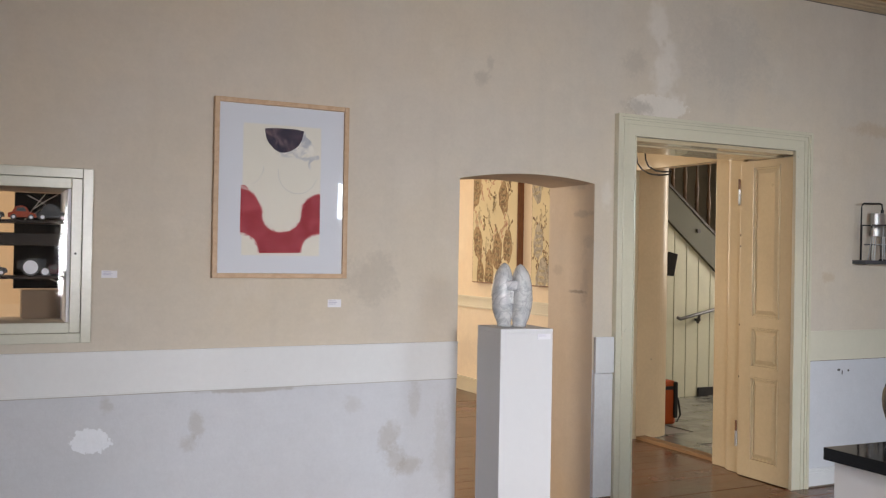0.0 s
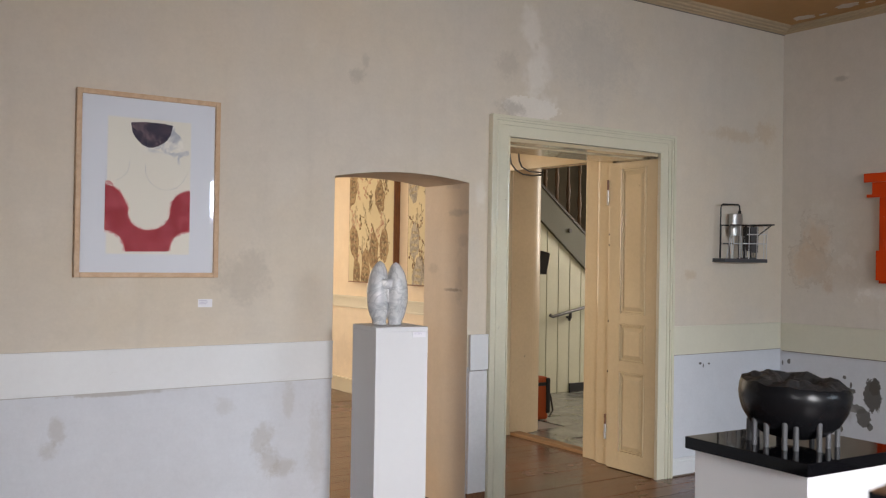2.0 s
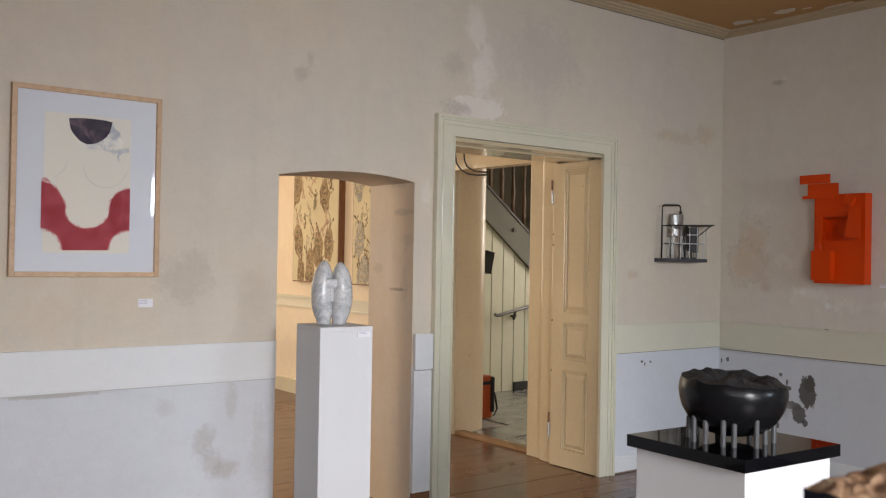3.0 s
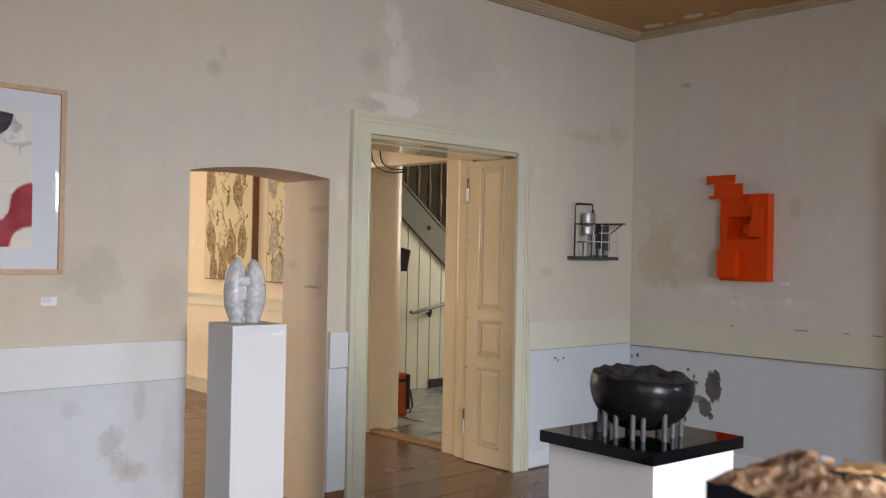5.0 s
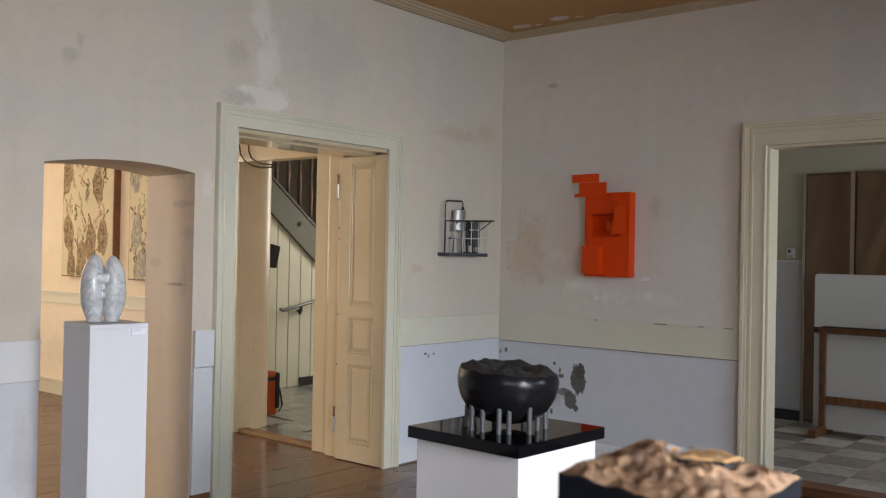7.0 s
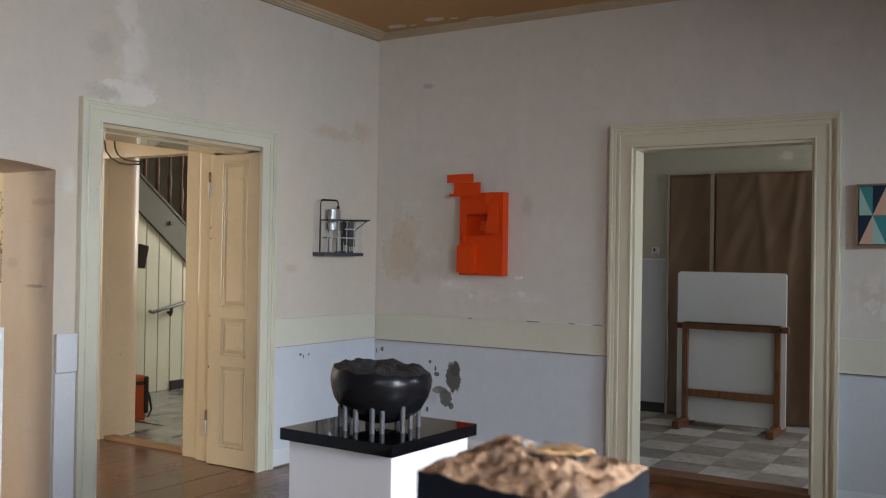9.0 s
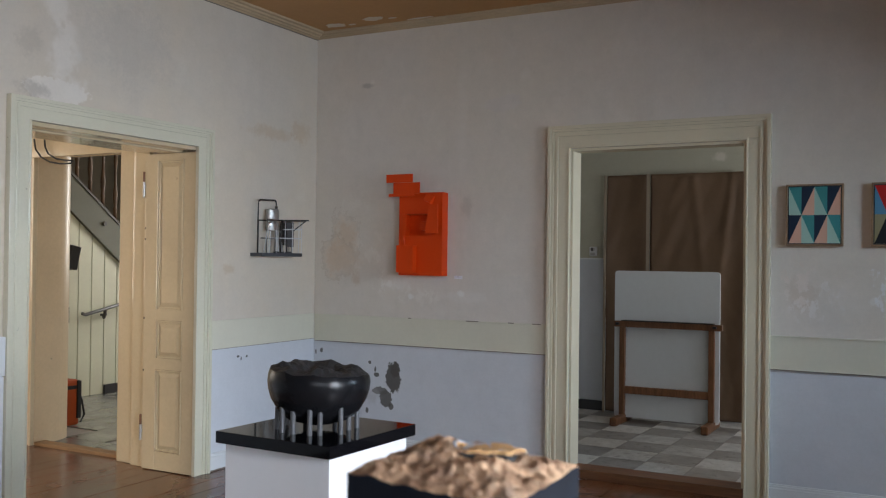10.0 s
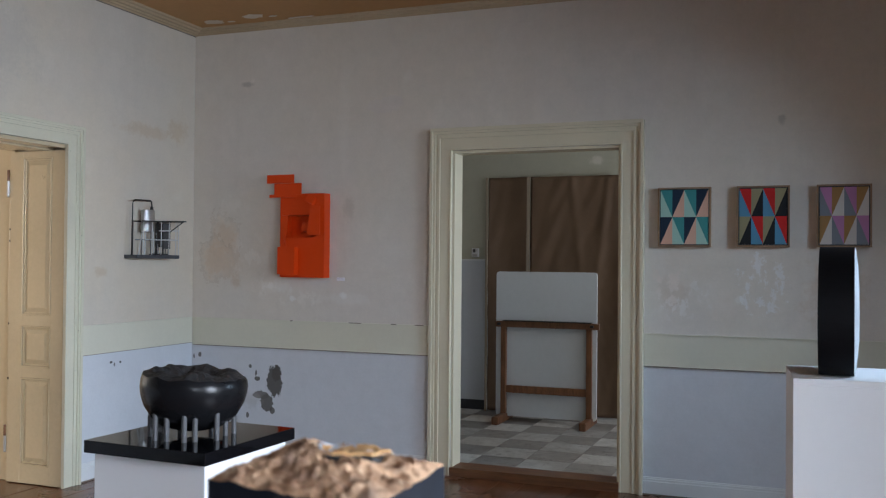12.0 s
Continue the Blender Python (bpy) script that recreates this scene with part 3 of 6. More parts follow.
M_DARKMETAL = metal("steel_dark", (0.07, 0.068, 0.065), 0.42)
M_RODS = metal("steel_rods", (0.20, 0.20, 0.20), 0.5)


# ---------------------------------------------------------------- floors
ROOM_B_Z = 0.05


def plank_floor():
    """Long varnished boards running east; each board is a piece."""
    root = setting("floor", B(X0, Y0, -0.021, XB - 0.06, YA, -0.016), M_PLANK_GAP, "red-brown varnished wooden floor boards, worn and glossy", "floor")
    rnd = random.Random(7)

    def lay(x0, x1, y0, y1, parent, width=0.155):
        n = max(1, round((y1 - y0) / width))
        w = (y1 - y0) / n
        shared = {}
        for i in range(n):
            cuts = [x0] + sorted(x0 + (x1 - x0) * f for f in ((rnd.uniform(0.25, 0.45), rnd.uniform(0.6, 0.8)) if x1 - x0 > 3 else ())) + [x1]
            for a, b in zip(cuts, cuts[1:]):
                key = round(b - a, 1)
                if key not in shared:
                    bm = bmesh.new()
                    box(bm, -0.5, -w / 2 + 0.0022, -0.018, 0.5, w / 2 - 0.0022, 0.0, bevel=0.0)
                    shared[key] = mesh("plank", bm, M_PLANK)
                ob = new("plank", shared[key])
                ob.parent = parent
                ob.matrix_basis = Matrix.LocRotScale(((a + b) / 2, y0 + w * (i + 0.5), rnd.uniform(-0.0012, 0.0)), None, (b - a - 0.002, 1, 1))
    lay(X0, XB - 0.02, Y0, YA, root)
    second = setting("floor_arch_room", B(X0, YA, -0.021, XC + 0.05, 9.7, -0.016), M_PLANK_GAP, "red-brown wooden floor boards of the room behind", "floor")
    lay(X0, XC + 0.02, YA, 9.7, second)


def tile_material(name, a, b, vein, gloss=0.25):
    k = Nodes(name, 0.35)
    big, fine = k.noise(3.5, 6, 0.65, None, 1.2), k.noise(18, 7, 0.7, None, 0.8)
    col = k.mix(k.ramp(big, 0.35, 0.65), a, b)
    col = k.mix(k.math('MULTIPLY', k.ramp(fine, 0.52, 0.68), 0.75), col, vein)
    col = k.scaled(col, k.math('ADD', 0.76, k.math('MULTIPLY', k.random(), 0.42)))
    k.bump(fine, 0.15, 0.001)
    return k.done(col, k.math('ADD', gloss, k.math('MULTIPLY', big, 0.3)))


M_TILE_PALE = tile_material("tile_pale", (0.58, 0.56, 0.52), (0.44, 0.42, 0.38), (0.27, 0.24, 0.21))
M_TILE_DARK = tile_material("tile_brown_grey", (0.22, 0.20, 0.175), (0.33, 0.305, 0.275), (0.10, 0.088, 0.075))
M_GROUT = painted("grout_grey", (0.33, 0.32, 0.30), 0.8, 0.2)
M_STONE_FLOOR = tile_material("stone_floor", (0.20, 0.205, 0.19), (0.30, 0.305, 0.285), (0.10, 0.10, 0.09), 0.06)


def tile_floor():
    """Checkered stone tiles of the far room, a little askew to the wall."""
    z = ROOM_B_Z
    root = setting("floor_tiled_room", B(XB + TB + 0.012, -0.6, -0.25, 8.2, 4.2, z - 0.006), M_GROUT, "pale and grey-brown checkered stone tiles", "floor")
    s = TILE
    bm = bmesh.new()
    box(bm, -s / 2 + 0.0015, -s / 2 + 0.0015, -0.008, s / 2 - 0.0015, s / 2 - 0.0015, 0.0)
    pale = mesh("tile", bm, M_TILE_PALE)
    dark = pale.copy()
    dark.materials[0] = M_TILE_DARK
    ca, sa = math.cos(radians(TILE_TURN)), math.sin(radians(TILE_TURN))
    for i in range(-16, 17):
        for j in range(-16, 17):
            x = TILE_X + s * (i * ca - j * sa)
            y = TILE_Y + s * (i * sa + j * ca)
            if XB + TB + 0.012 + s * 0.35 < x < 8.2 - s * 0.3 and 0.3 < y < 3.6:
                ob = new("tile", pale if (i + j) % 2 else dark)
                ob.parent = root
                ob.matrix_basis = pose(x, y, z, 0, 0, TILE_TURN)


TILE, TILE_TURN, TILE_X, TILE_Y = 0.31, 0.0, 6.515, 1.815


# ---------------------------------------------------------------- room behind the arch and stair hall
def back_rooms():
    # wall with the doorway to the stairs
    bm = bmesh.new()
    OY0, OY1, OZ = 5.03, 5.93, 2.07
    box(bm, XC, YA + TA, 0, XC + TC, OY0, H + 0.2)
    box(bm, XC, OY0, OZ, XC + TC, OY1, H + 0.2)
    # far jamb with a rounded arris
    box(bm, XC, OY1 + 0.21, 0, XC + TC, 9.7, H + 0.2)
    jamb = bmesh.new()
    pts = [(XC, OY1 + 0.2095), (XC, OY1 + 0.02), (XC + 0.02, OY1)]
    for i in range(13):
        a = radians(-90 + 7.5 * i)
        pts.append((XC + TC - 0.124 + 0.20 * math.cos(a), OY1 + 0.20 + 0.20 * math.sin(a)))
    pts.append((XC + TC + 0.076, OY1 + 0.2095))
    prism(jamb, pts, 0, H + 0.2, "xy")
    setting("wall_arch_room_jamb", jamb, M_JAMB, "rounded cream gloss jamb of the stair doorway", "wall")
    setting("wall_arch_room_east", bm, M_WALL_C, "peach cream plaster wall of the room behind", "wall")
    bm = bmesh.new()
    box(bm, X0 - 0.3, YA + TA, 0, X0, 6.1, H + 0.2)
    box(bm, X0 - 0.3, 7.5, 0, X0, 9.7, H + 0.2)
    box(bm, X0 - 0.3, 6.1, 0, X0, 7.5, 0.8)
    box(bm, X0 - 0.3, 6.1, 2.6, X0, 7.5, H + 0.2)
    setting("wall_arch_room_west", bm, M_WALL_C, "peach cream plaster wall with a window", "wall")
    bm = bmesh.new()
    xs = [X0 - 0.3, 1.15, 2.35, 2.85, 3.95, XC + TC]
    for i in (0, 2, 4):
        box(bm, xs[i], 9.7, 0, xs[i + 1], 10.0, H + 0.2)
    for a, b in ((1.15, 2.35), (2.85, 3.95)):
        box(bm, a, 9.7, 0, b, 10.0, 0.8)
        box(bm, a, 9.7, 2.6, b, 10.0, H + 0.2)
    setting("wall_arch_room_north", bm, M_WALL_C, "peach cream plaster wall with windows", "wall")
    setting("ceiling_arch_room", B(X0, YA + TA, H, XC, 9.7, H + 0.15), M_WALL_PLAIN, "pale ceiling of the room behind", "ceiling")
    # chair rail and skirting on the peach wall
    bm = bmesh.new()
    for z0, z1, d in ((0.865, 0.945, 0.012), (0.945, 0.965, 0.03), (0.85, 0.865, 0.022), (0.925, 0.935, 0.02)):
        box(bm, XC - d, OY1 + 0.20, z0, XC - 0.0005, 9.69, z1)
    setting("trim_rail_arch_room", bm, M_BAND_GREEN, "pale green moulded chair rail", "chair rail")
    bm = bmesh.new()
    box(bm, XC - 0.02, OY1 + 0.20, 0, XC - 0.0005, 9.69, 0.12)
    box(bm, XC - 0.03, OY1 + 0.20, 0.12, XC - 0.0005, 9.69, 0.14)
    setting("baseboard_arch_room", bm, M_TRIM, "cream skirting board", "baseboard")
    # near jamb post with vertical mouldings
    bm = bmesh.new()
    box(bm, XC - 0.075, YA + TA + 0.001, 0, XC - 0.0005, YA + TA + 0.13, 2.07, bevel=0.004)
    box(bm, XC - 0.045, YA + TA + 0.125, 0, XC + 0.02, OY0 + 0.012, 2.07, bevel=0.006)
    box(bm, XC - 0.060, YA + TA + 0.10, 0, XC - 0.04, YA + TA + 0.155, 2.07, bevel=0.006)
    setting("trim_jamb_post", bm, M_LEAF, "cream gloss moulded door post", "door post")
    bm = bmesh.new()
    box(bm, XC - 0.02, OY1 - 0.004, 0.0, XC + 0.012, OY1 + 0.016, OZ, bevel=0.005)
    setting("trim_jamb_bead", bm, M_LEAF, "cream gloss corner bead", "trim")
    setting("trim_threshold_stairs", B(XC + 0.02, OY0, -0.02, XC + 0.115, OY1, 0.022, bevel=0.006), M_OAK_SILL, "pale worn wooden threshold", "threshold")
    # beam under the head of the opening
    setting("trim_head_beam", B(XC - 0.03, OY0 - 0.25, 2.030, XC - 0.0005, 6.6, 2.60, bevel=0.006), M_LEAF, "cream beam over the stair doorway", "beam")

    # stair hall
    hall = setting("floor_stair_hall", B(XC + TC, 4.8, -0.25, 9.0, 9.0, -0.010), M_GROUT, "grey-green worn stone floor slabs", "floor")
    bm = bmesh.new()
    box(bm, -0.298, -0.198, -0.012, 0.298, 0.198, 0.0)
    slab = mesh("stone_slab", bm, M_STONE_FLOOR)
    for a, b in ((OY0 + 0.002, 5.46), (5.463, OY1 - 0.002)):
        part("stone_slab", B(XC + 0.117, a, -0.02, XC + TC + 0.018, b, 0.0), M_STONE_FLOOR, hall)
    for i in range(6):
        for j in range(10):
            ob = new("stone_slab", slab)
            ob.parent = hall
            ob.matrix_basis = pose(XC + TC + 0.32 + 0.6 * i + (0.3 if j % 2 else 0.0), 5.0 + 0.4 * j, -0.001)
    setting("ceiling_stair_hall", B(XC + TC, YA + TA, 3.6, 9.0, 9.3, 3.75), M_WALL_PLAIN, "pale ceiling", "ceiling")
    bm = bmesh.new()
    box(bm, 8.9, YA + TA, 0, 9.1, 5.6, 3.6)
    box(bm, 8.9, 6.8, 0, 9.1, 9.3, 3.6)
    box(bm, 8.9, 5.6, 0, 9.1, 6.8, 1.1)
    box(bm, 8.9, 5.6, 2.7, 9.1, 6.8, 3.6)
    setting("wall_stair_east", bm, M_WALL_PLAIN, "plaster wall of the stair hall with a window", "wall")
    setting("wall_stair_south", B(XB + TB, YA + 0.001, 0, 9.1, YA + TA, 3.6), M_WALL_PLAIN, "plaster wall of the stair hall", "wall")
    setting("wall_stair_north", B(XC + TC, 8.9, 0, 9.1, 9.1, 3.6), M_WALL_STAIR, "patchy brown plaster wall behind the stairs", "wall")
    SY = 7.50
    # boarded front beneath the stairs; each board a piece
    bm = bmesh.new()
    prism(bm, [(5.2, 0), (8.3, 0), (8.3, 0.30), (5.2, 2.72)], SY + 0.012, SY + 0.04, "xz")
    front = setting("wall_stair_boards", bm, M_BOARD_GAP, "pale green vertical boards under the stairs", "wall")
    bw = 0.155

    def under(x):
        return 2.04 - 0.26 - (x - 6.46) * 0.79
    for i in range(20):
        x0 = 5.42 + i * bw
        a, b = x0 + 0.006, x0 + bw - 0.006
        bm = bmesh.new()
        ta, tb = min(2.7, under(a) + 0.05), min(2.7, under(b) + 0.05)
        if tb < 0.1:
            break
        prism(bm, [(a, 0.0), (b, 0.0), (b, tb), (a, ta)], SY - 0.006, SY + 0.011, "xz")
        ob = new("board", mesh("board", bm, M_BOARD))
        ob.parent = front
    setting("baseboard_stairs", B(6.82, SY - 0.03, 0, 8.0, SY - 0.007, 0.085), M_SOIL, "dark skirting under the stairs", "baseboard")

    stair = thing("staircase", "grey-green painted wooden staircase with turned balusters", "staircase")
    bm = bmesh.new()
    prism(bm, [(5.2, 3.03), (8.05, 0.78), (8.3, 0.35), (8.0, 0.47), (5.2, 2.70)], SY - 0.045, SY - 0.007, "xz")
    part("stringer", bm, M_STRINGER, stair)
    bm = bmesh.new()
    prism(bm, [(5.2, 3.055), (8.05, 0.805), (8.05, 0.775), (5.2, 3.025)], SY - 0.055, SY + 0.03, "xz")
    part("stringer_cap", bm, M_STRINGER_DARK, stair)
    for i in range(13):
        x = 8.0 - i * 0.225
        z = 0.70 + i * 0.178
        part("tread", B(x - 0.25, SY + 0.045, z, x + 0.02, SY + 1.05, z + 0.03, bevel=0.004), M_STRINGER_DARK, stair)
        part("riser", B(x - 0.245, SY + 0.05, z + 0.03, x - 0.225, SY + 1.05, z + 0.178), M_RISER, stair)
    # the pieces between the balusters
    for i in range(10):
        x = 6.30 + i * 0.155
        z = 2.04 - (x - 6.46) * 0.79 + 0.015
        bm = bmesh.new()
        lathe(bm, [(0.018, 0.0), (0.018, 0.10), (0.024, 0.11), (0.014, 0.14), (0.022, 0.20), (0.025, 0.26), (0.013, 0.36), (0.011, 0.50),
                   (0.017, 0.56), (0.022, 0.58), (0.016, 0.60), (0.020, 0.66), (0.020, 0.80)], (x, SY - 0.02, z), 10)
        part("baluster", bm, M_BALUSTER, stair, smooth=True)
    bm = bmesh.new()
    prism(bm, [(5.6, 3.60), (8.0, 1.70), (8.0, 1.64), (5.6, 3.54)], SY - 0.055, SY + 0.015, "xz")
    part("handrail", bm, M_BALUSTER, stair)
    # round peg on the stringer
    bm = bmesh.new()
    tube(bm, [(6.765, SY - 0.046, 1.655), (6.765, SY - 0.065, 1.655)], 0.022, 12)
    part("bolt_cap", bm, M_STRINGER_DARK, stair)

    # wall handrail
    rail = thing("wall_handrail", "grey iron handrail on curved brackets", "handrail")
    bm = bmesh.new()
    tube(bm, [(6.47, SY - 0.10, 0.80), (6.50, SY - 0.11, 0.785), (6.58, SY - 0.11, 0.80), (7.40, SY - 0.11, 0.965)], 0.016, 8)
    part("bar", bm, M_RODS, rail, smooth=True)
    for x, z in ((6.74, 0.83), (7.14, 0.912)):
        bm = bmesh.new()
        tube(bm, [(x, SY - 0.11, z - 0.012), (x, SY - 0.10, z - 0.06), (x + 0.02, SY - 0.07, z - 0.085), (x + 0.05, SY - 0.03, z - 0.07), (x + 0.05, SY - 0.008, z - 0.06)], 0.015, 8)
        lathe(bm, [(0.032, 0), (0.032, 0.02)], (x + 0.05, SY - 0.03, z - 0.07), 10)
        part("bracket", bm, M_DARKMETAL, rail, smooth=True)
    bm = bmesh.new()
    tube(bm, [(6.36, SY - 0.008, 0.86), (6.36, SY - 0.05, 0.86), (6.36, SY - 0.05, 0.72), (6.36, SY - 0.008, 0.72)], 0.008, 8)
    part("end_loop", bm, M_DARKMETAL, rail)

    # black box lamp on the jamb's far side, orange case, cables
    lamp = thing("wall_uplight", "small black wall lamp beside the stair doorway", "wall lamp")
    bm = bmesh.new()
    m = pose(5.255, 6.11, 1.33, 0, 12, 0)
    box(bm, -0.045, -0.05, -0.09, 0.045, 0.05, 0.09, bevel=0.008, m=m)
    box(bm, -0.19, -0.02, -0.03, -0.04, 0.02, 0.03, m=m)
    part("shade", bm, M_BLACK, lamp)
    case = thing("carry_case", "orange case with a black strap on the stone floor", "case")
    cx, cy = 5.50, 6.43
    part("body", B(cx - 0.17, cy - 0.10, -0.003, cx + 0.05, cy + 0.10, 0.36, bevel=0.025), M_ORANGE_CASE, case)
    part("side_pocket", B(cx + 0.02, cy - 0.112, 0.05, cx + 0.062, cy + 0.07, 0.35, bevel=0.012), M_BLACK, case)
    bm = bmesh.new()
    tube(bm, [(cx + 0.05, cy - 0.06, 0.30), (cx + 0.10, cy - 0.07, 0.18), (cx + 0.115, cy - 0.08, 0.07), (cx + 0.07, cy - 0.09, 0.015)], 0.009, 6)
    part("strap", bm, M_BLACK, case)
    part("band", B(cx - 0.172, cy - 0.103, 0.285, cx + 0.019, cy + 0.103, 0.315, bevel=0.003), M_BLACK, case, "black strap round the case")
    part("handle", B(cx - 0.12, cy - 0.02, 0.36, cx - 0.02, cy + 0.02, 0.40, bevel=0.008), M_BLACK, case)
    x = XC - 0.052
    for line in (((5.89, 2.16), (5.872, 2.085), (5.815, 2.030), (5.726, 1.992), (5.62, 1.975), (5.514, 1.974), (5.488, 1.995)),
                 ((5.787, 2.20), (5.775, 2.10), (5.741, 2.048), (5.659, 2.010), (5.58, 1.998), (5.515, 1.992), (5.495, 1.998))):
        cable = thing("hanging_cable", "thin black cable hanging under the beam", "cable")
        bm = bmesh.new()
        tube(bm, [(x, yy, zz) for yy, zz in line], 0.0065, 6)
        part("cord", bm, M_BLACK, cable, smooth=True)


def tiled_room():
    z0 = ROOM_B_Z
    x1 = 8.2
    setting("wall_tiled_room_east", B(x1, -0.7, 0, x1 + 0.2, YA, H + 0.2), M_WALL_D, "olive grey plaster wall with blue-grey dado", "wall")
    bm = bmesh.new()
    box(bm, XB + TB, -0.9, 0, 6.7, -0.7, H)
    box(bm, 7.7, -0.9, 0, x1 + 0.2, -0.7, H)
    box(bm, 6.7, -0.9, 0, 7.7, -0.7, 1.0)
    box(bm, 6.7, -0.9, 2.4, 7.7, -0.7, H)
    setting("wall_tiled_room_south", bm, M_WALL_PLAIN, "plain plaster wall with a window", "wall")
    setting("wall_tiled_room_north", B(XB + TB, 4.15, 0, x1, YA, H), M_WALL_PLAIN, "plain plaster wall", "wall")
    setting("ceiling_tiled_room", B(XB + TB, -0.7, 2.9, x1, 4.15, 3.05), M_WALL_PLAIN, "plain ceiling", "ceiling")
    setting("baseboard_tiled_room", B(x1 - 0.015, 2.885, z0, x1 - 0.0005, 4.14, z0 + 0.085), M_SOIL, "black skirting", "baseboard")
    setting("trim_dado_edge", B(x1 - 0.012, 2.885, 1.365, x1 - 0.0005, 4.14, 1.377), M_BAND, "thin pale dado edge", "trim")
    # brown paper hung before a doorway, in two sheets with pale edges
    hang = thing("paper_curtain", "brown wrapping paper sheets hung over a doorway", "paper sheet")
    for y0, y1, f in ((1.68, 2.46, 1.0), (2.49, 2.845, 0.6)):
        bm = bmesh.new()
        ny, nz = 40, 60
        grid = []
        for i in range(ny + 1):
            row = []
            for j in range(nz + 1):
                y, z = y0 + (y1 - y0) * i / ny, z0 + 0.01 + (2.08 - z0) * j / nz
                wob = 0.022 * noise.noise(Vector((y * 5, z * 1.2, 3))) + 0.012 * noise.noise(Vector((y * 12 + z * 5, z * 4, 9)))
                crease = 0.012 * math.exp(-((y - 1.78 - (2.08 - z) * 0.12) / 0.03) ** 2) + 0.010 * math.exp(-((y - 2.10 + (2.08 - z) * 0.10) / 0.035) ** 2)
                low = max(0.0, min(1.0, (1.55 - z) / 0.5))
                crease += 0.009 * low * abs(noise.noise(Vector((y * 9 - z * 7, z * 5 + y * 6, 2))))
                row.append(bm.verts.new((x1 - 0.05 + wob - crease, y, z)))
            grid.append(row)
        for i in range(ny):
            for j in range(nz):
                bm.faces.new((grid[i][j], grid[i + 1][j], grid[i + 1][j + 1], grid[i][j + 1]))
        ob = part("paper", bm, M_PAPER, hang, smooth=True)
        sol = ob.modifiers.new("thickness", 'SOLIDIFY')
        sol.thickness = 0.002
    for y, w in ((2.475, 0.014), (2.852, 0.010), (1.672, 0.012)):
        part("edge_strip", B(x1 - 0.085, y - w, z0, x1 - 0.078, y + w, 2.09), M_STRIP, hang)
    # switch
    sw = thing("wall_switch", "old white surface-mounted switch above the dado", "switch")
    part("plate", B(x1 - 0.03, 2.945, 1.395, x1 - 0.0005, 3.01, 1.475, bevel=0.006), M_WHITE, sw)
    bm = bmesh.new()
    tube(bm, [(x1 - 0.031, 2.978, 1.452), (x1 - 0.046, 2.978, 1.452)], 0.018, 14)
    part("collar", bm, M_STEEL, sw, "dull metal collar")
    part("knob", B(x1 - 0.058, 2.972, 1.438, x1 - 0.046, 2.984, 1.466, bevel=0.003), M_BLACK, sw)
    part("socket_face", B(x1 - 0.036, 2.955, 1.400, x1 - 0.0305, 3.0, 1.424, bevel=0.002), M_STEEL, sw)
    # board on a wooden stand
    st = thing("board_stand", "brown wooden stand holding a white board", "stand")
    xs, ya, yb = 7.72, 1.85, 2.56
    for y in (ya, yb):
        part("post", B(xs - 0.02, y - 0.022, z0 + 0.06, xs + 0.02, y + 0.022, 0.845, bevel=0.004), M_WALNUT, st)
        part("foot", B(xs - 0.24, y - 0.028, z0, xs + 0.2, y + 0.028, z0 + 0.065, bevel=0.012), M_WALNUT, st)
    part("top_rail", B(xs - 0.035, ya - 0.085, 0.822, xs + 0.0, yb + 0.065, 0.870, bevel=0.004), M_WALNUT, st)
    part("ledge", B(xs - 0.045, ya - 0.02, 0.8705, xs + 0.01, yb + 0.0, 0.878), M_BLACK, st, "thin black ledge")
    for y in (ya - 0.03, yb + 0.03):
        part("wing_nut", B(xs - 0.062, y - 0.014, 0.838, xs - 0.0355, y + 0.014, 0.858, bevel=0.004), M_BLACK, st)
    part("lower_rail", B(xs - 0.015, ya + 0.02, 0.285, xs + 0.015, yb - 0.02, 0.345, bevel=0.004), M_WALNUT, st)
    wb = thing("white_board", "blank white board with rounded corners leaning on a stand", "board")
    bm = bmesh.new()
    pts = []
    y0, y1, za, zb, r = 1.795, 2.635, 0.09, 1.275, 0.025
    for cy, cz, a0 in ((y1 - r, zb - r, 0), (y0 + r, zb - r, 90), (y0 + r, za + r, 180), (y1 - r, za + r, 270)):
        for i in range(5):
            a = radians(a0 + 22.5 * i)
            pts.append((cy + r * math.cos(a), cz + r * math.sin(a)))
    prism(bm, pts, xs + 0.022, xs + 0.045, "yz")
    part("panel", bm, M_BOARD_WHITE, wb)


M_BOARD = painted("boards_pale_green", (0.68, 0.68, 0.53), 0.5, 0.14, 0.2, 6)
M_BOARD_GAP = painted("boards_gap", (0.16, 0.165, 0.11), 0.7, 0.2)
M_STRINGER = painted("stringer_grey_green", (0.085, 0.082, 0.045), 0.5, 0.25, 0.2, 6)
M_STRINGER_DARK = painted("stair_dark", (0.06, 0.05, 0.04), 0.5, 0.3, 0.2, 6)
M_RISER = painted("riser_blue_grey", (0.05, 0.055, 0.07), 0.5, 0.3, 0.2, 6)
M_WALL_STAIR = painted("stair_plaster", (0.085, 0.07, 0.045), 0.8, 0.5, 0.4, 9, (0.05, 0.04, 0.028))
M_BLACK = painted("black_plastic", (0.012, 0.012, 0.013), 0.45, 0.2, 0.1, 10)
M_ORANGE_CASE = painted("case_orange", (0.46, 0.075, 0.008), 0.5, 0.3, 0.1, 8)
M_PAPER = painted("brown_paper", (0.155, 0.095, 0.055), 0.5, 0.3, 0.3, 5)
M_STRIP = painted("paper_edge", (0.33, 0.27, 0.20), 0.6, 0.2, 0.2, 8)
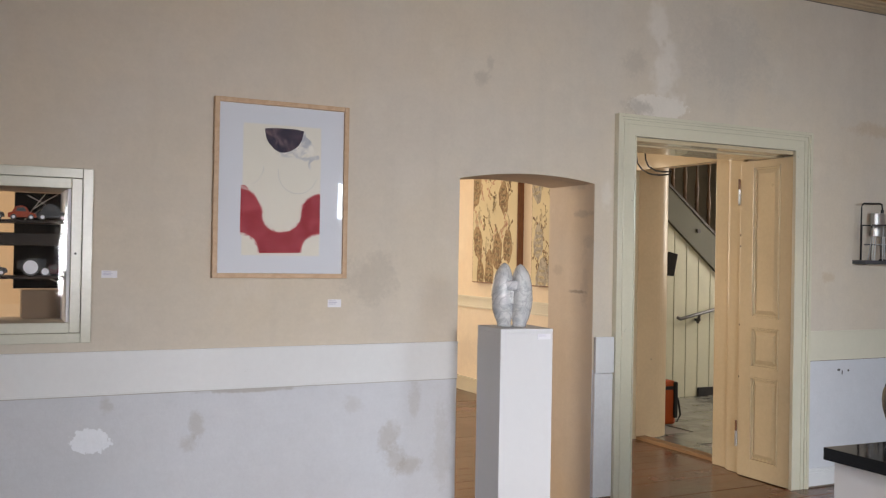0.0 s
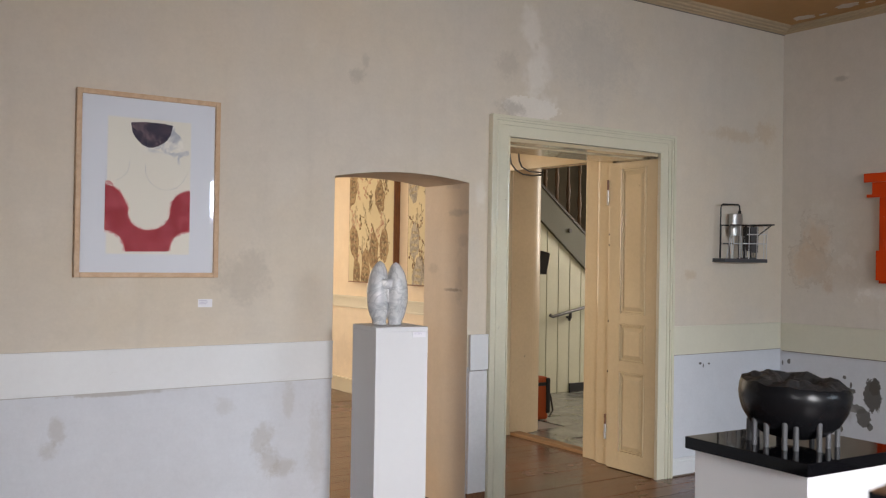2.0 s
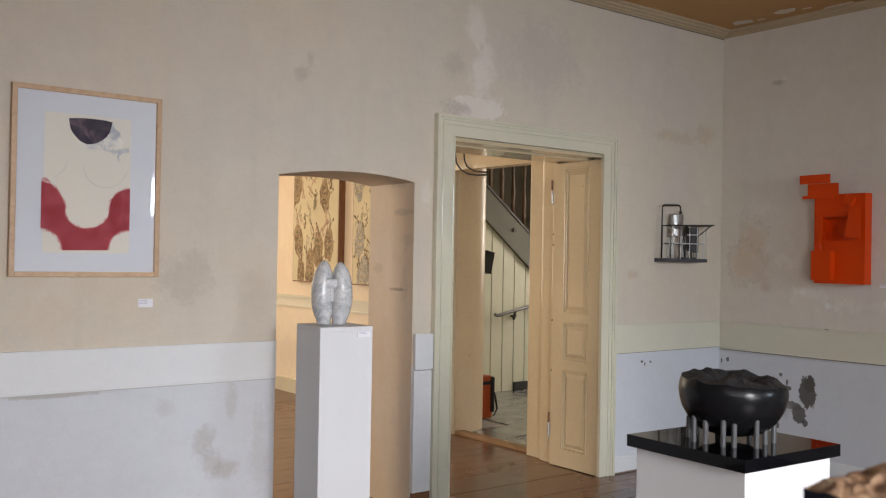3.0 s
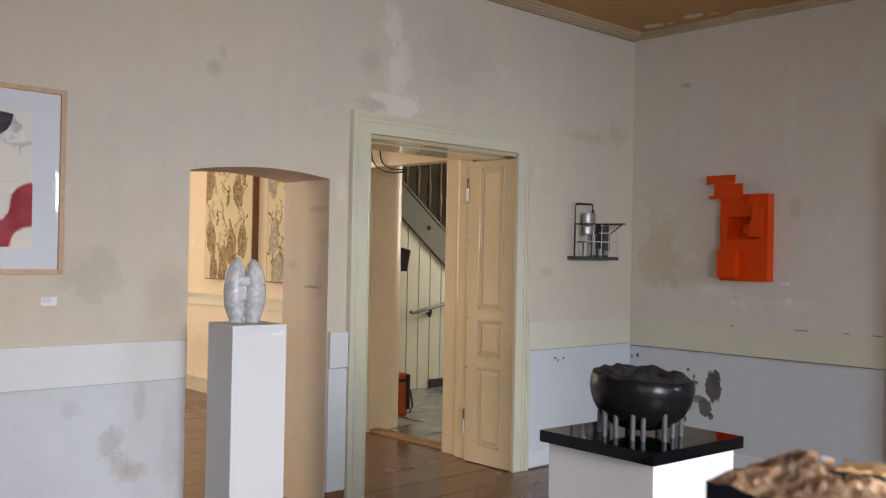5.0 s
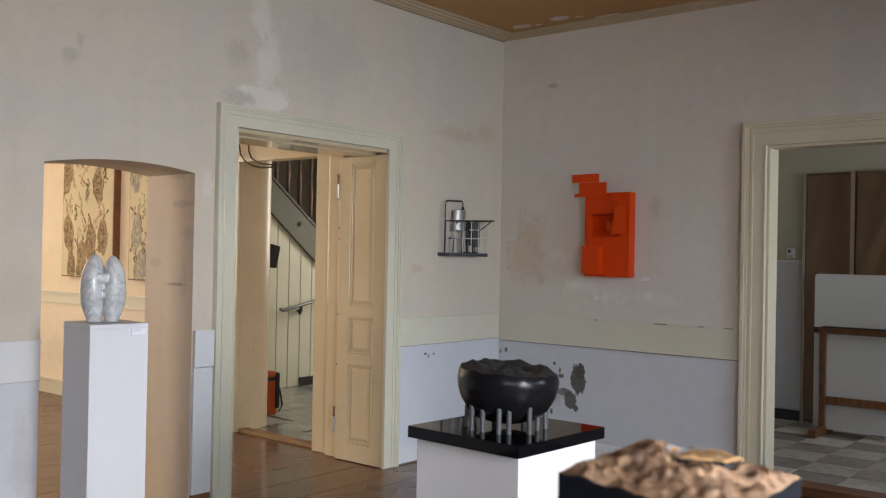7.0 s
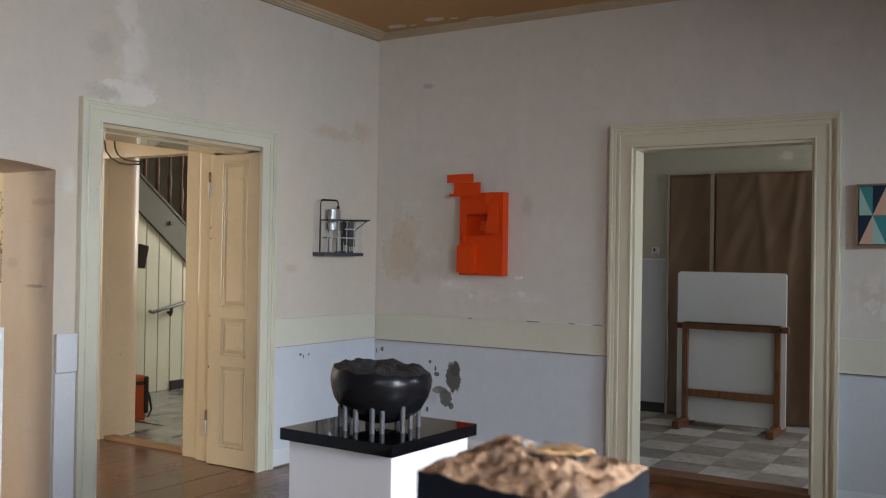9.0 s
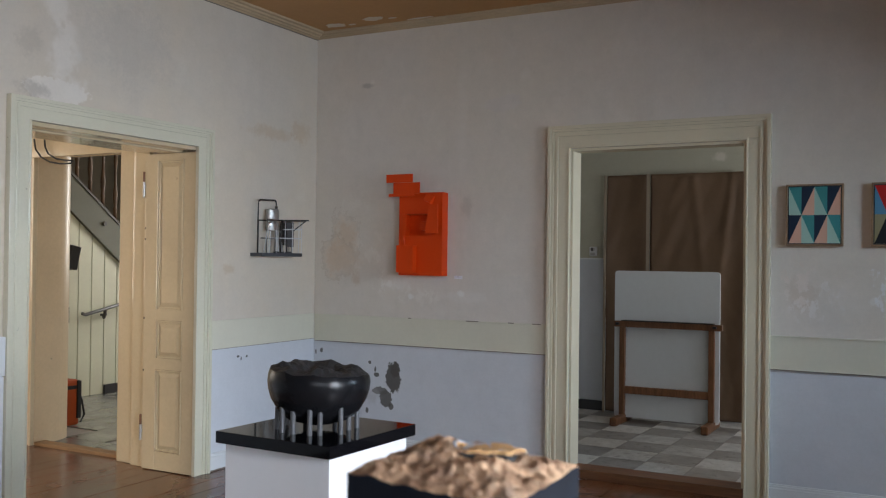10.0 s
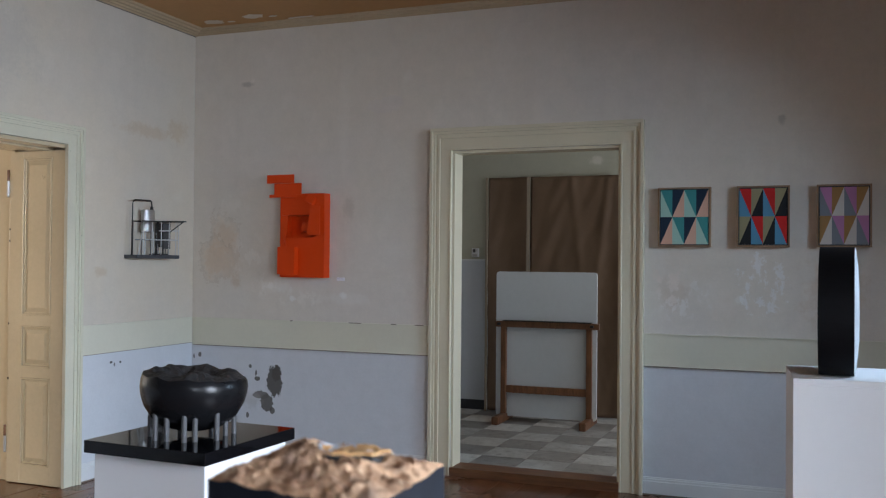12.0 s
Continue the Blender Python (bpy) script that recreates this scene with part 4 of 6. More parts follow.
M_BOARD_WHITE = painted("board_white", (0.66, 0.69, 0.70), 0.4, 0.12, 0.05, 3)


# ---------------------------------------------------------------- exhibits
def marble():
    k = Nodes("marble_white_grey", 0.20)
    big = k.noise(9, 7, 0.65, None, 1.5)
    fine = k.noise(30, 7, 0.7, None, 1.2)
    col = k.mix(k.ramp(big, 0.40, 0.62), (0.63, 0.63, 0.625), (0.46, 0.47, 0.49))
    vein = k.math('ABSOLUTE', k.math('SUBTRACT', k.noise(7, 8, 0.6, None, 2.2), 0.5))
    col = k.mix(k.math('MULTIPLY', k.ramp(vein, 0.045, 0.0), 0.42), col, (0.24, 0.25, 0.27))
    col = k.mix(k.math('MULTIPLY', k.ramp(fine, 0.5, 0.7), 0.3), col, (0.68, 0.67, 0.66))
    return k.done(col)


def black_stone(name, rough, bump, col=(0.010, 0.010, 0.011)):
    k = Nodes(name, rough)
    f = k.noise(45, 6, 0.7)
    k.bump(f, bump, 0.003)
    return k.done(k.scaled(col, k.math('ADD', 0.6, k.math('MULTIPLY', f, 0.9))))


def rock_material():
    k = Nodes("rock_tan", 0.75)
    a, b, c = k.noise(34, 6, 0.6, None, 0.7), k.noise(120, 6, 0.65), k.noise(16, 5, 0.6)
    col = k.mix(k.ramp(a, 0.38, 0.60), (0.61, 0.39, 0.24), (0.23, 0.125, 0.07))
    col = k.mix(k.math('MULTIPLY', k.ramp(b, 0.52, 0.68), 0.55), col, (0.60, 0.44, 0.29))
    col = k.mix(k.math('MULTIPLY', k.ramp(c, 0.52, 0.68), 0.6), col, (0.38, 0.28, 0.22))
    k.bump(k.math('ADD', a, k.math('MULTIPLY', b, 0.6)), 0.9, 0.004)
    return k.done(col)


M_MARBLE = marble()
M_STONE_BLACK = black_stone("stone_polished_black", 0.27, 0.05, (0.007, 0.007, 0.008))
M_STONE_BLACK.node_tree.nodes["Principled BSDF"].inputs["Specular IOR Level"].default_value = 0.22
M_STONE_CHIP = black_stone("stone_chipped_black", 0.55, 0.8, (0.016, 0.016, 0.017))
M_SLAB = black_stone("slab_gloss_black", 0.05, 0.0, (0.004, 0.004, 0.005))
M_SLAB.node_tree.nodes["Principled BSDF"].inputs["Specular IOR Level"].default_value = 0.36
M_BLOCK_BLACK = black_stone("block_matt_black", 0.5, 0.1, (0.011, 0.013, 0.018))
M_BLOCK_BLACK.node_tree.nodes["Principled BSDF"].inputs["Specular IOR Level"].default_value = 0.15
M_ROCK = rock_material()
M_PIN = painted("pin_grey", (0.075, 0.075, 0.08), 0.45, 0.2, 0.1, 30)
M_ROCK_EDGE = painted("rock_pale_edge", (0.36, 0.42, 0.50), 0.6, 0.3, 0.3, 30)
M_ROCK_GOLD = painted("rock_gold", (0.56, 0.33, 0.14), 0.75, 0.8, 1.0, 60, (0.17, 0.10, 0.05), 0, 0.6)
M_ORANGE = painted("orange_lacquer", (0.70, 0.056, 0.002), 0.40, 0.10, 0.08, 6)
M_ORANGE.node_tree.nodes["Principled BSDF"].inputs["Specular IOR Level"].default_value = 0.25


def pedestal(name, m, w, d, h, label, plate=None):
    root = thing(name, label, "pedestal", m=m)
    part("body", B(-w / 2, -d / 2, 0, w / 2, d / 2, h - 0.019, bevel=0.0015), M_WHITE, root)
    part("top_board", B(-w / 2, -d / 2, h - 0.0187, w / 2, d / 2, h, bevel=0.0015), M_WHITE, root)
    return root


def marble_pods():
    """Two upright pods joined by a bridge, one carved stone."""
    bm = bmesh.new()
    for sx, lean, top, ph in ((-0.047, 1.0, 0.285, 0.0), (0.047, -1.0, 0.280, 1.3)):
        rings = []
        for j in range(33):
            f = j / 32
            h = 0.002 + top * f
            r = 0.056 * (max(0.0, 1 - (abs(f - 0.47) / 0.53) ** 2.5)) ** 0.62
            r = max(r, 0.036 if f < 0.06 else 0.001)
            if 0.06 <= f < 0.25:
                r = max(r, 0.036)
            cx = sx * (0.82 + 0.2 * math.sin(math.pi * f))
            rings.append([bm.verts.new((cx + r * 0.98 * math.cos(a), r * 1.0 * math.sin(a) + 0.004 * math.sin(3 * f + ph), h))
                          for a in (2 * math.pi * i / 28 for i in range(28))])
        for a, b in zip(rings, rings[1:]):
            for i in range(28):
                bm.faces.new((a[i], a[(i + 1) % 28], b[(i + 1) % 28], b[i]))
        bm.faces.new(rings[0][::-1])
        bm.faces.new(rings[-1])
    m = pose(0, -0.036, 0.185)
    box(bm, -0.036, -0.012, -0.024, 0.038, 0.03, 0.022, bevel=0.010, m=m)
    box(bm, -0.022, 0.002, -0.085, 0.016, 0.03, -0.050, bevel=0.008, m=m)
    box(bm, -0.010, -0.004, -0.05, 0.006, 0.03, -0.015, bevel=0.003, m=m)
    for v in bm.verts:
        v.co += Vector((noise.noise(v.co * 22), noise.noise(v.co * 22 + Vector((5, 1, 2))), 0)) * 0.0022
    ob = new("marble_sculpture", mesh("marble_sculpture", bm, M_MARBLE, True))
    ob.matrix_basis = pose(2.475, 3.862, 1.05, 0, 0, -28) @ Matrix.Diagonal((0.89, 0.95, 1.0, 1.0))
    tagged(ob, "white and grey veined marble sculpture of two joined pods", "sculpture")


def little_label(m, w=0.065, h=0.036, lines=3):
    """A printed card; the text is too small to read."""
    root = thing("label_card", "small white printed card on the wall", "label", "exhibit labels", m)
    part("card", B(-w / 2, -0.004, -h / 2, w / 2, -0.0005, h / 2), M_CARD, root)
    for i in range(lines):
        part("text_bar", B(-w * 0.42, -0.0048, h * (0.28 - 0.2 * i), w * (0.1 + 0.1 * (i % 2)), -0.0041, h * (0.36 - 0.2 * i)), M_INK, root)


M_CARD = painted("card_white", (0.80, 0.79, 0.83), 0.6, 0.03, 0.0, 6)
M_INK = painted("ink_grey", (0.52, 0.50, 0.60), 0.7, 0.05, 0.0, 6)


def ink(name, colour, pale, scale, lo, hi):
    """Watercolour that thins out in clouds."""
    k = Nodes(name, 0.8)
    return k.done(k.mix(k.ramp(k.noise(scale, 6, 0.6, None, 0.6), lo, hi), colour, pale))


M_MAT_BOARD = painted("mat_blue_white", (0.63, 0.64, 0.68), 0.7, 0.02, 0.0, 4)
M_SHEET = painted("sheet_cream", (0.70, 0.66, 0.58), 0.8, 0.04, 0.1, 8)
M_RED_INK = ink("ink_red", (0.30, 0.022, 0.036), (0.44, 0.075, 0.095), 13, 0.35, 0.70)
M_DARK_INK = ink("ink_dark", (0.035, 0.028, 0.05), (0.26, 0.17, 0.19), 26, 0.45, 0.75)
M_SMOKE = ink("ink_smoke", (0.40, 0.41, 0.45), (0.75, 0.71, 0.635), 22, 0.34, 0.64)
M_PINK = ink("ink_pink", (0.55, 0.24, 0.24), (0.75, 0.66, 0.59), 24, 0.38, 0.72)
M_LINE = painted("pencil_grey", (0.42, 0.42, 0.44), 0.8, 0.1, 0.0, 6)


def glass_pane():
    """Clear thin glass: see-through with a mirror gloss by Fresnel."""
    mat = bpy.data.materials.new("picture_glass")
    mat.use_nodes = True
    t = mat.node_tree
    t.nodes.remove(t.nodes["Principled BSDF"])
    clear, gloss = t.nodes.new("ShaderNodeBsdfTransparent"), t.nodes.new("ShaderNodeBsdfGlossy")
    gloss.inputs["Roughness"].default_value = 0.02
    fres, mixed = t.nodes.new("ShaderNodeFresnel"), t.nodes.new("ShaderNodeMixShader")
    fres.inputs["IOR"].default_value = 1.45
    t.links.new(fres.outputs[0], mixed.inputs[0])
    t.links.new(clear.outputs[0], mixed.inputs[1])
    t.links.new(gloss.outputs[0], mixed.inputs[2])
    t.links.new(mixed.outputs[0], t.nodes["Material Output"].inputs["Surface"])
    return mat


M_GLASS = glass_pane()


def framed_print():
    """Birch frame, pale mat and a sheet with plain ink shapes."""
    x0, x1, z0, z1 = 1.232, 1.846, 1.250, 2.034
    root = thing("framed_print", "birch-framed abstract print with dark and red ink shapes", "picture")
    f = 0.021
    yb, yf = YA - 0.0005, YA - 0.034
    part("frame_side", B(x0, yf, z0, x0 + f, yb, z1, bevel=0.002), M_FRAME, root)
    part("frame_side", B(x1 - f, yf, z0, x1, yb, z1, bevel=0.002), M_FRAME, root)
    part("frame_rail", B(x0 + f + 0.0003, yf + 0.0005, z0, x1 - f - 0.0003, yb, z0 + f, bevel=0.002), M_FRAME, root)
    part("frame_rail", B(x0 + f + 0.0003, yf + 0.0005, z1 - f, x1 - f - 0.0003, yb, z1, bevel=0.002), M_FRAME, root)
    part("mat", B(x0 + f, YA - 0.018, z0 + f, x1 - f, yb, z1 - f), M_MAT_BOARD, root)
    sx0, sx1, sz0, sz1 = 1.360, 1.716, 1.350, 1.930
    part("sheet", B(sx0, YA - 0.0192, sz0, sx1, YA - 0.0181, sz1), M_SHEET, root)

    rnd = random.Random(5)

    def smooth_line(pts, rag):
        """A curve through the points, with a slightly bleeding edge."""
        out, n = [], len(pts)
        for i in range(n - 1):
            p0, p1, p2, p3 = (Vector(pts[max(0, min(n - 1, i + d))]) for d in (-1, 0, 1, 2))
            for q in range(8):
                f = q / 8
                v = 0.5 * (2 * p1 + (p2 - p0) * f + (2 * p0 - 5 * p1 + 4 * p2 - p3) * f * f + (3 * p1 - p0 - 3 * p2 + p3) * f ** 3)
                out.append((v.x + rnd.uniform(-rag, rag), v.y + rnd.uniform(-rag, rag)))
        return out + [tuple(pts[-1])]

    def shape(name, pts, mat, lift):
        bm = bmesh.new()
        prism(bm, pts, YA - 0.0193 - lift, YA - 0.0193, "xz")
        bmesh.ops.triangulate(bm, faces=[q for q in bm.faces if len(q.verts) > 4])
        part(name, bm, mat, root)

    def bleed(line, width, mat, lift):
        """A thin wash of uneven width along an edge."""
        a, b = [], []
        for i, q in enumerate(line):
            d = Vector(line[min(i + 1, len(line) - 1)]) - Vector(line[max(i - 1, 0)])
            d = Vector((-d.y, d.x)).normalized() if d.length else Vector((0, 1))
            w = 1.7 * width * (0.75 + 0.9 * noise.noise(Vector((q[0] * 60, q[1] * 60, 2))))
            for row, v in ((a, Vector(q) + d * max(0.001, w)), (b, Vector(q) - d * max(0.001, w))):
                row.append((min(X(569), max(X(427), v.x)), max(Z(448), v.y)))
        bm = bmesh.new()
        for i in range(len(a) - 1):
            bm.faces.new([bm.verts.new((x, YA - 0.0193 - lift, z)) for x, z in (a[i], a[i + 1], b[i + 1], b[i])])
        part("wash_edge", bm, mat, root)

    def X(px):
        return 1.36 + (px - 430) * (0.356 / 139)

    def Z(py, px=500):
        return 1.930 - (py - (222 + (px - 430) * 0.03)) * (0.580 / 229)

    def L(*pts):
        return [(X(a), Z(b, a)) for a, b in pts]
    # dark half disc and the smoke beside it
    arc = smooth_line(L((467, 231), (470, 247), (478, 260), (489, 269), (503, 272), (519, 266), (531, 254), (538, 233)), 0.0012)
    bleed(arc[20:], 0.008, M_SMOKE, 0.0004)
    shape("dark_shape", arc + L((522, 230), (490, 229)), M_DARK_INK, 0.0008)
    shape("smoke_shape", smooth_line(L((538, 240), (551, 252), (556, 266), (552, 276), (541, 273), (531, 277), (520, 271), (531, 258), (538, 240)), 0.002), M_SMOKE, 0.0005)
    layer = 0.0001
    for line, w in ((L((520, 270), (535, 282), (556, 280), (566, 278)), 0.006), (L((556, 280), (548, 288), (550, 300)), 0.005), (L((490, 277), (515, 279), (530, 280)), 0.004)):
        layer += 0.00007
        bleed(smooth_line(line, 0.0003), w, M_SMOKE, layer)
    # red U form with clean outer sides and bleeding inner edges
    inner = smooth_line(L((427, 336), (440, 340), (451, 349), (459, 361), (464, 375), (464, 388), (470, 399), (479, 407), (490, 412), (501, 412), (513, 410), (524, 404), (532, 395),
                          (535, 382), (537, 369), (543, 357), (553, 349), (569, 345)), 0.0011)
    right_cut = smooth_line(L((569, 415), (556, 416), (545, 423), (537, 434), (533, 449)), 0.0011)
    left_cut = smooth_line(L((461, 448), (458, 434), (450, 422), (439, 415), (427, 411)), 0.0011)
    bleed(inner, 0.0045, M_PINK, 0.0003)
    bleed(right_cut, 0.005, M_PINK, 0.0004)
    bleed(left_cut, 0.006, M_PINK, 0.0004)
    shape("red_shape", inner + right_cut + left_cut, M_RED_INK, 0.0008)
    shape("wash_shape", smooth_line(L((427, 330), (436, 331), (440, 337), (433, 341), (427, 340)), 0.001), M_PINK, 0.0006)
    # thin pencil arcs
    for cx, cy, r, a0, a1 in ((527, 308, 35, 12, 190), (434, 300, 32, -5, 70)):
        bm = bmesh.new()
        tube(bm, [(X(cx + r * math.cos(a)), YA - 0.0195, Z(cy + r * math.sin(a))) for a in (radians(a0 + (a1 - a0) * i / 20) for i in range(21))], 0.0009, 5)
        part("pencil_arc", bm, M_LINE, root)
    pane = part("glass", B(x0 + f - 0.002, YA - 0.0255, z0 + f - 0.002, x1 - f + 0.002, YA - 0.0235, z1 - f + 0.002), M_GLASS, root)
    pane.visible_shadow = False


def wall_cabinet():
    """Glazed opening through the wall with shelves of model cars."""
    root = thing("display_window", "pale green framed glazed wall cabinet with shelves", "cabinet")
    x0, x1, z0, z1 = 0.060, 0.668, 1.064, 1.609

    def ring(name, a, b, d0, d1, mat):
        for q in ((x0 - a, z0 - a, x0 - b, z1 + a), (x1 + b, z0 - a, x1 + a, z1 + a), (x0 - b + 0.0004, z0 - a, x1 + b - 0.0004, z0 - b), (x0 - b + 0.0004, z1 + b, x1 + b - 0.0004, z1 + a)):
            part(name, B(min(q[0], q[2]), YA - d1, q[1], max(q[0], q[2]), YA - d0, q[3], bevel=0.003), mat, root)
    ring("casing_board", 0.080, 0.040, 0.0005, 0.028, M_CAB)
    ring("sash_board", 0.0395, -0.002, 0.0005, 0.018, M_CAB)
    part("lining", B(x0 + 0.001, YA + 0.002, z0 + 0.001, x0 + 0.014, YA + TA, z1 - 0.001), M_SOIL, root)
    # right lining in white stands in for the window's reflection in the glass
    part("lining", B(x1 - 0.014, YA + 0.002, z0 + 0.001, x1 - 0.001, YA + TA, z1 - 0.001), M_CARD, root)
    for z in (1.478, 1.250):
        part("shelf", B(x0 + 0.016, YA + 0.06, z - 0.012, x1 - 0.016, YA + 0.26, z, bevel=0.002), M_SHELF, root)
    part("cross_rail", B(x0 + 0.005, YA + 0.04, 1.372, x1 - 0.005, YA + 0.06, 1.425, bevel=0.003), M_SHELF, root)
    for q in ((0.50, 1.47, 0.59, 1.60), (0.52, 1.59, 0.66, 1.51), (0.54, 1.53, 0.64, 1.60), (0.52, 1.49, 0.60, 1.55), (0.58, 1.24, 0.66, 1.21)):
        bm = bmesh.new()
        tube(bm, [(q[0], YA + 0.33, q[1]), ((q[0] + q[2]) / 2, YA + 0.335, (q[1] + q[3]) / 2 + 0.004), (q[2], YA + 0.34, q[3])], 0.0016, 5)
        part("wire", bm, M_SHEET, root)
    part("box", B(0.50, YA + 0.27, z0 + 0.002, 0.66, YA + 0.40, z0 + 0.12), M_CARDBOARD, root)
    part("back_panel", B(0.47, YA + 0.36, z0 + 0.125, 0.66, YA + 0.375, z1 - 0.005), M_PANEL, root)
    pane = part("glass", B(x0 + 0.004, YA + 0.006, z0 + 0.004, x1 - 0.004, YA + 0.010, z1 - 0.004), M_GLASS, root)
    pane.visible_shadow = False
    bm = bmesh.new()
    tube(bm, [(x1 + 0.016, YA - 0.0185, 1.345), (x1 + 0.016, YA - 0.022, 1.345)], 0.005, 8)
    part("keyhole", bm, M_DARKMETAL, root)

    def car(x, y, z, s, mat, name_label):
        car_root = thing("model_car", name_label, "toy car", "model cars", pose(x, y, z))
        bm = bmesh.new()
        outline = [(-0.5, 0.10), (-0.5, 0.26), (-0.36, 0.31), (-0.27, 0.50), (-0.05, 0.56), (0.14, 0.50), (0.24, 0.31), (0.46, 0.26), (0.5, 0.18), (0.5, 0.10)]
        prism(bm, [(a * s, b * s) for a, b in outline], -0.17 * s, 0.17 * s, "xz")
        part("body", bm, mat, car_root)
        for dx in (-0.31, 0.31):
            for dy in (-0.18, 0.18):
                bm = bmesh.new()
                tube(bm, [(dx * s, dy * s - 0.02 * s, 0.11 * s), (dx * s, dy * s + 0.02 * s, 0.11 * s)], 0.11 * s, 14)
                w = part("wheel", bm, M_BLACK, car_root)
                bm = bmesh.new()
                tube(bm, [(dx * s, dy * s - 0.026 * s, 0.11 * s), (dx * s, dy * s + 0.026 * s, 0.11 * s)], 0.06 * s, 12)
                part("hub", bm, M_CARD, w)
        bm = bmesh.new()
        prism(bm, [(-0.23 * s, 0.33 * s), (-0.19 * s, 0.47 * s), (0.06 * s, 0.49 * s), (0.16 * s, 0.33 * s)], -0.174 * s, 0.174 * s, "xz")
        part("side_window", bm, M_BLACK, car_root)
    car(0.49, YA + 0.11, 1.478, 0.105, M_TOY_RED, "rust red model car on a cabinet shelf")
    car(0.605, YA + 0.13, 1.478, 0.125, M_TOY_GREY, "grey model car on a cabinet shelf")
    car(0.37, YA + 0.12, 1.478, 0.11, M_TOY_GREY, "grey model car on a cabinet shelf")
    car(0.38, YA + 0.12, 1.250, 0.12, M_BLACK, "black model car on a cabinet shelf")
    car(0.618, YA + 0.12, 1.250, 0.085, M_TOY_DARKRED, "dark red model car with white hubs on a shelf")
    tr = thing("model_tractor", "grey-blue model tractor with large white wheels", "toy tractor", m=pose(0.53, YA + 0.13, 1.250))
    bm = bmesh.new()
    prism(bm, [(-0.055, 0.03), (-0.05, 0.06), (0.0, 0.065), (0.01, 0.075), (0.055, 0.07), (0.055, 0.03)], -0.016, 0.016, "xz")
    part("body", bm, M_TOY_GREY, tr)
    for dx, r in ((-0.005, 0.036), (0.05, 0.018)):
        bm = bmesh.new()
        tube(bm, [(dx, -0.03, r), (dx, -0.02, r)], r, 18)
        w = part("wheel", bm, M_BLACK, tr)
        bm = bmesh.new()
        tube(bm, [(dx, -0.032, r), (dx, -0.019, r)], r * 0.78, 18)
        part("hub", bm, M_CARD, w)


M_SHELF = painted("shelf_brown", (0.025, 0.018, 0.014), 0.4, 0.2, 0.1, 8)
M_CARDBOARD = painted("cardboard", (0.20, 0.135, 0.085), 0.7, 0.15, 0.1, 8)
M_TOY_RED = painted("toy_rust_red", (0.34, 0.04, 0.006), 0.35, 0.2, 0.1, 20)
M_TOY_GREY = painted("toy_grey_blue", (0.018, 0.022, 0.026), 0.35, 0.2, 0.1, 20)
M_TOY_DARKRED = painted("toy_dark_red", (0.05, 0.003, 0.006), 0.3, 0.2, 0.1, 20)


M_PANEL = painted("panel_matt_black", (0.012, 0.012, 0.012), 0.85, 0.2, 0.1, 8)
for _m, _s in ((M_PANEL, 0.05), (M_SHELF, 0.08), (M_TOY_RED, 0.12), (M_TOY_GREY, 0.12), (M_TOY_DARKRED, 0.12)):
    _m.node_tree.nodes["Principled BSDF"].inputs["Specular IOR Level"].default_value = _s


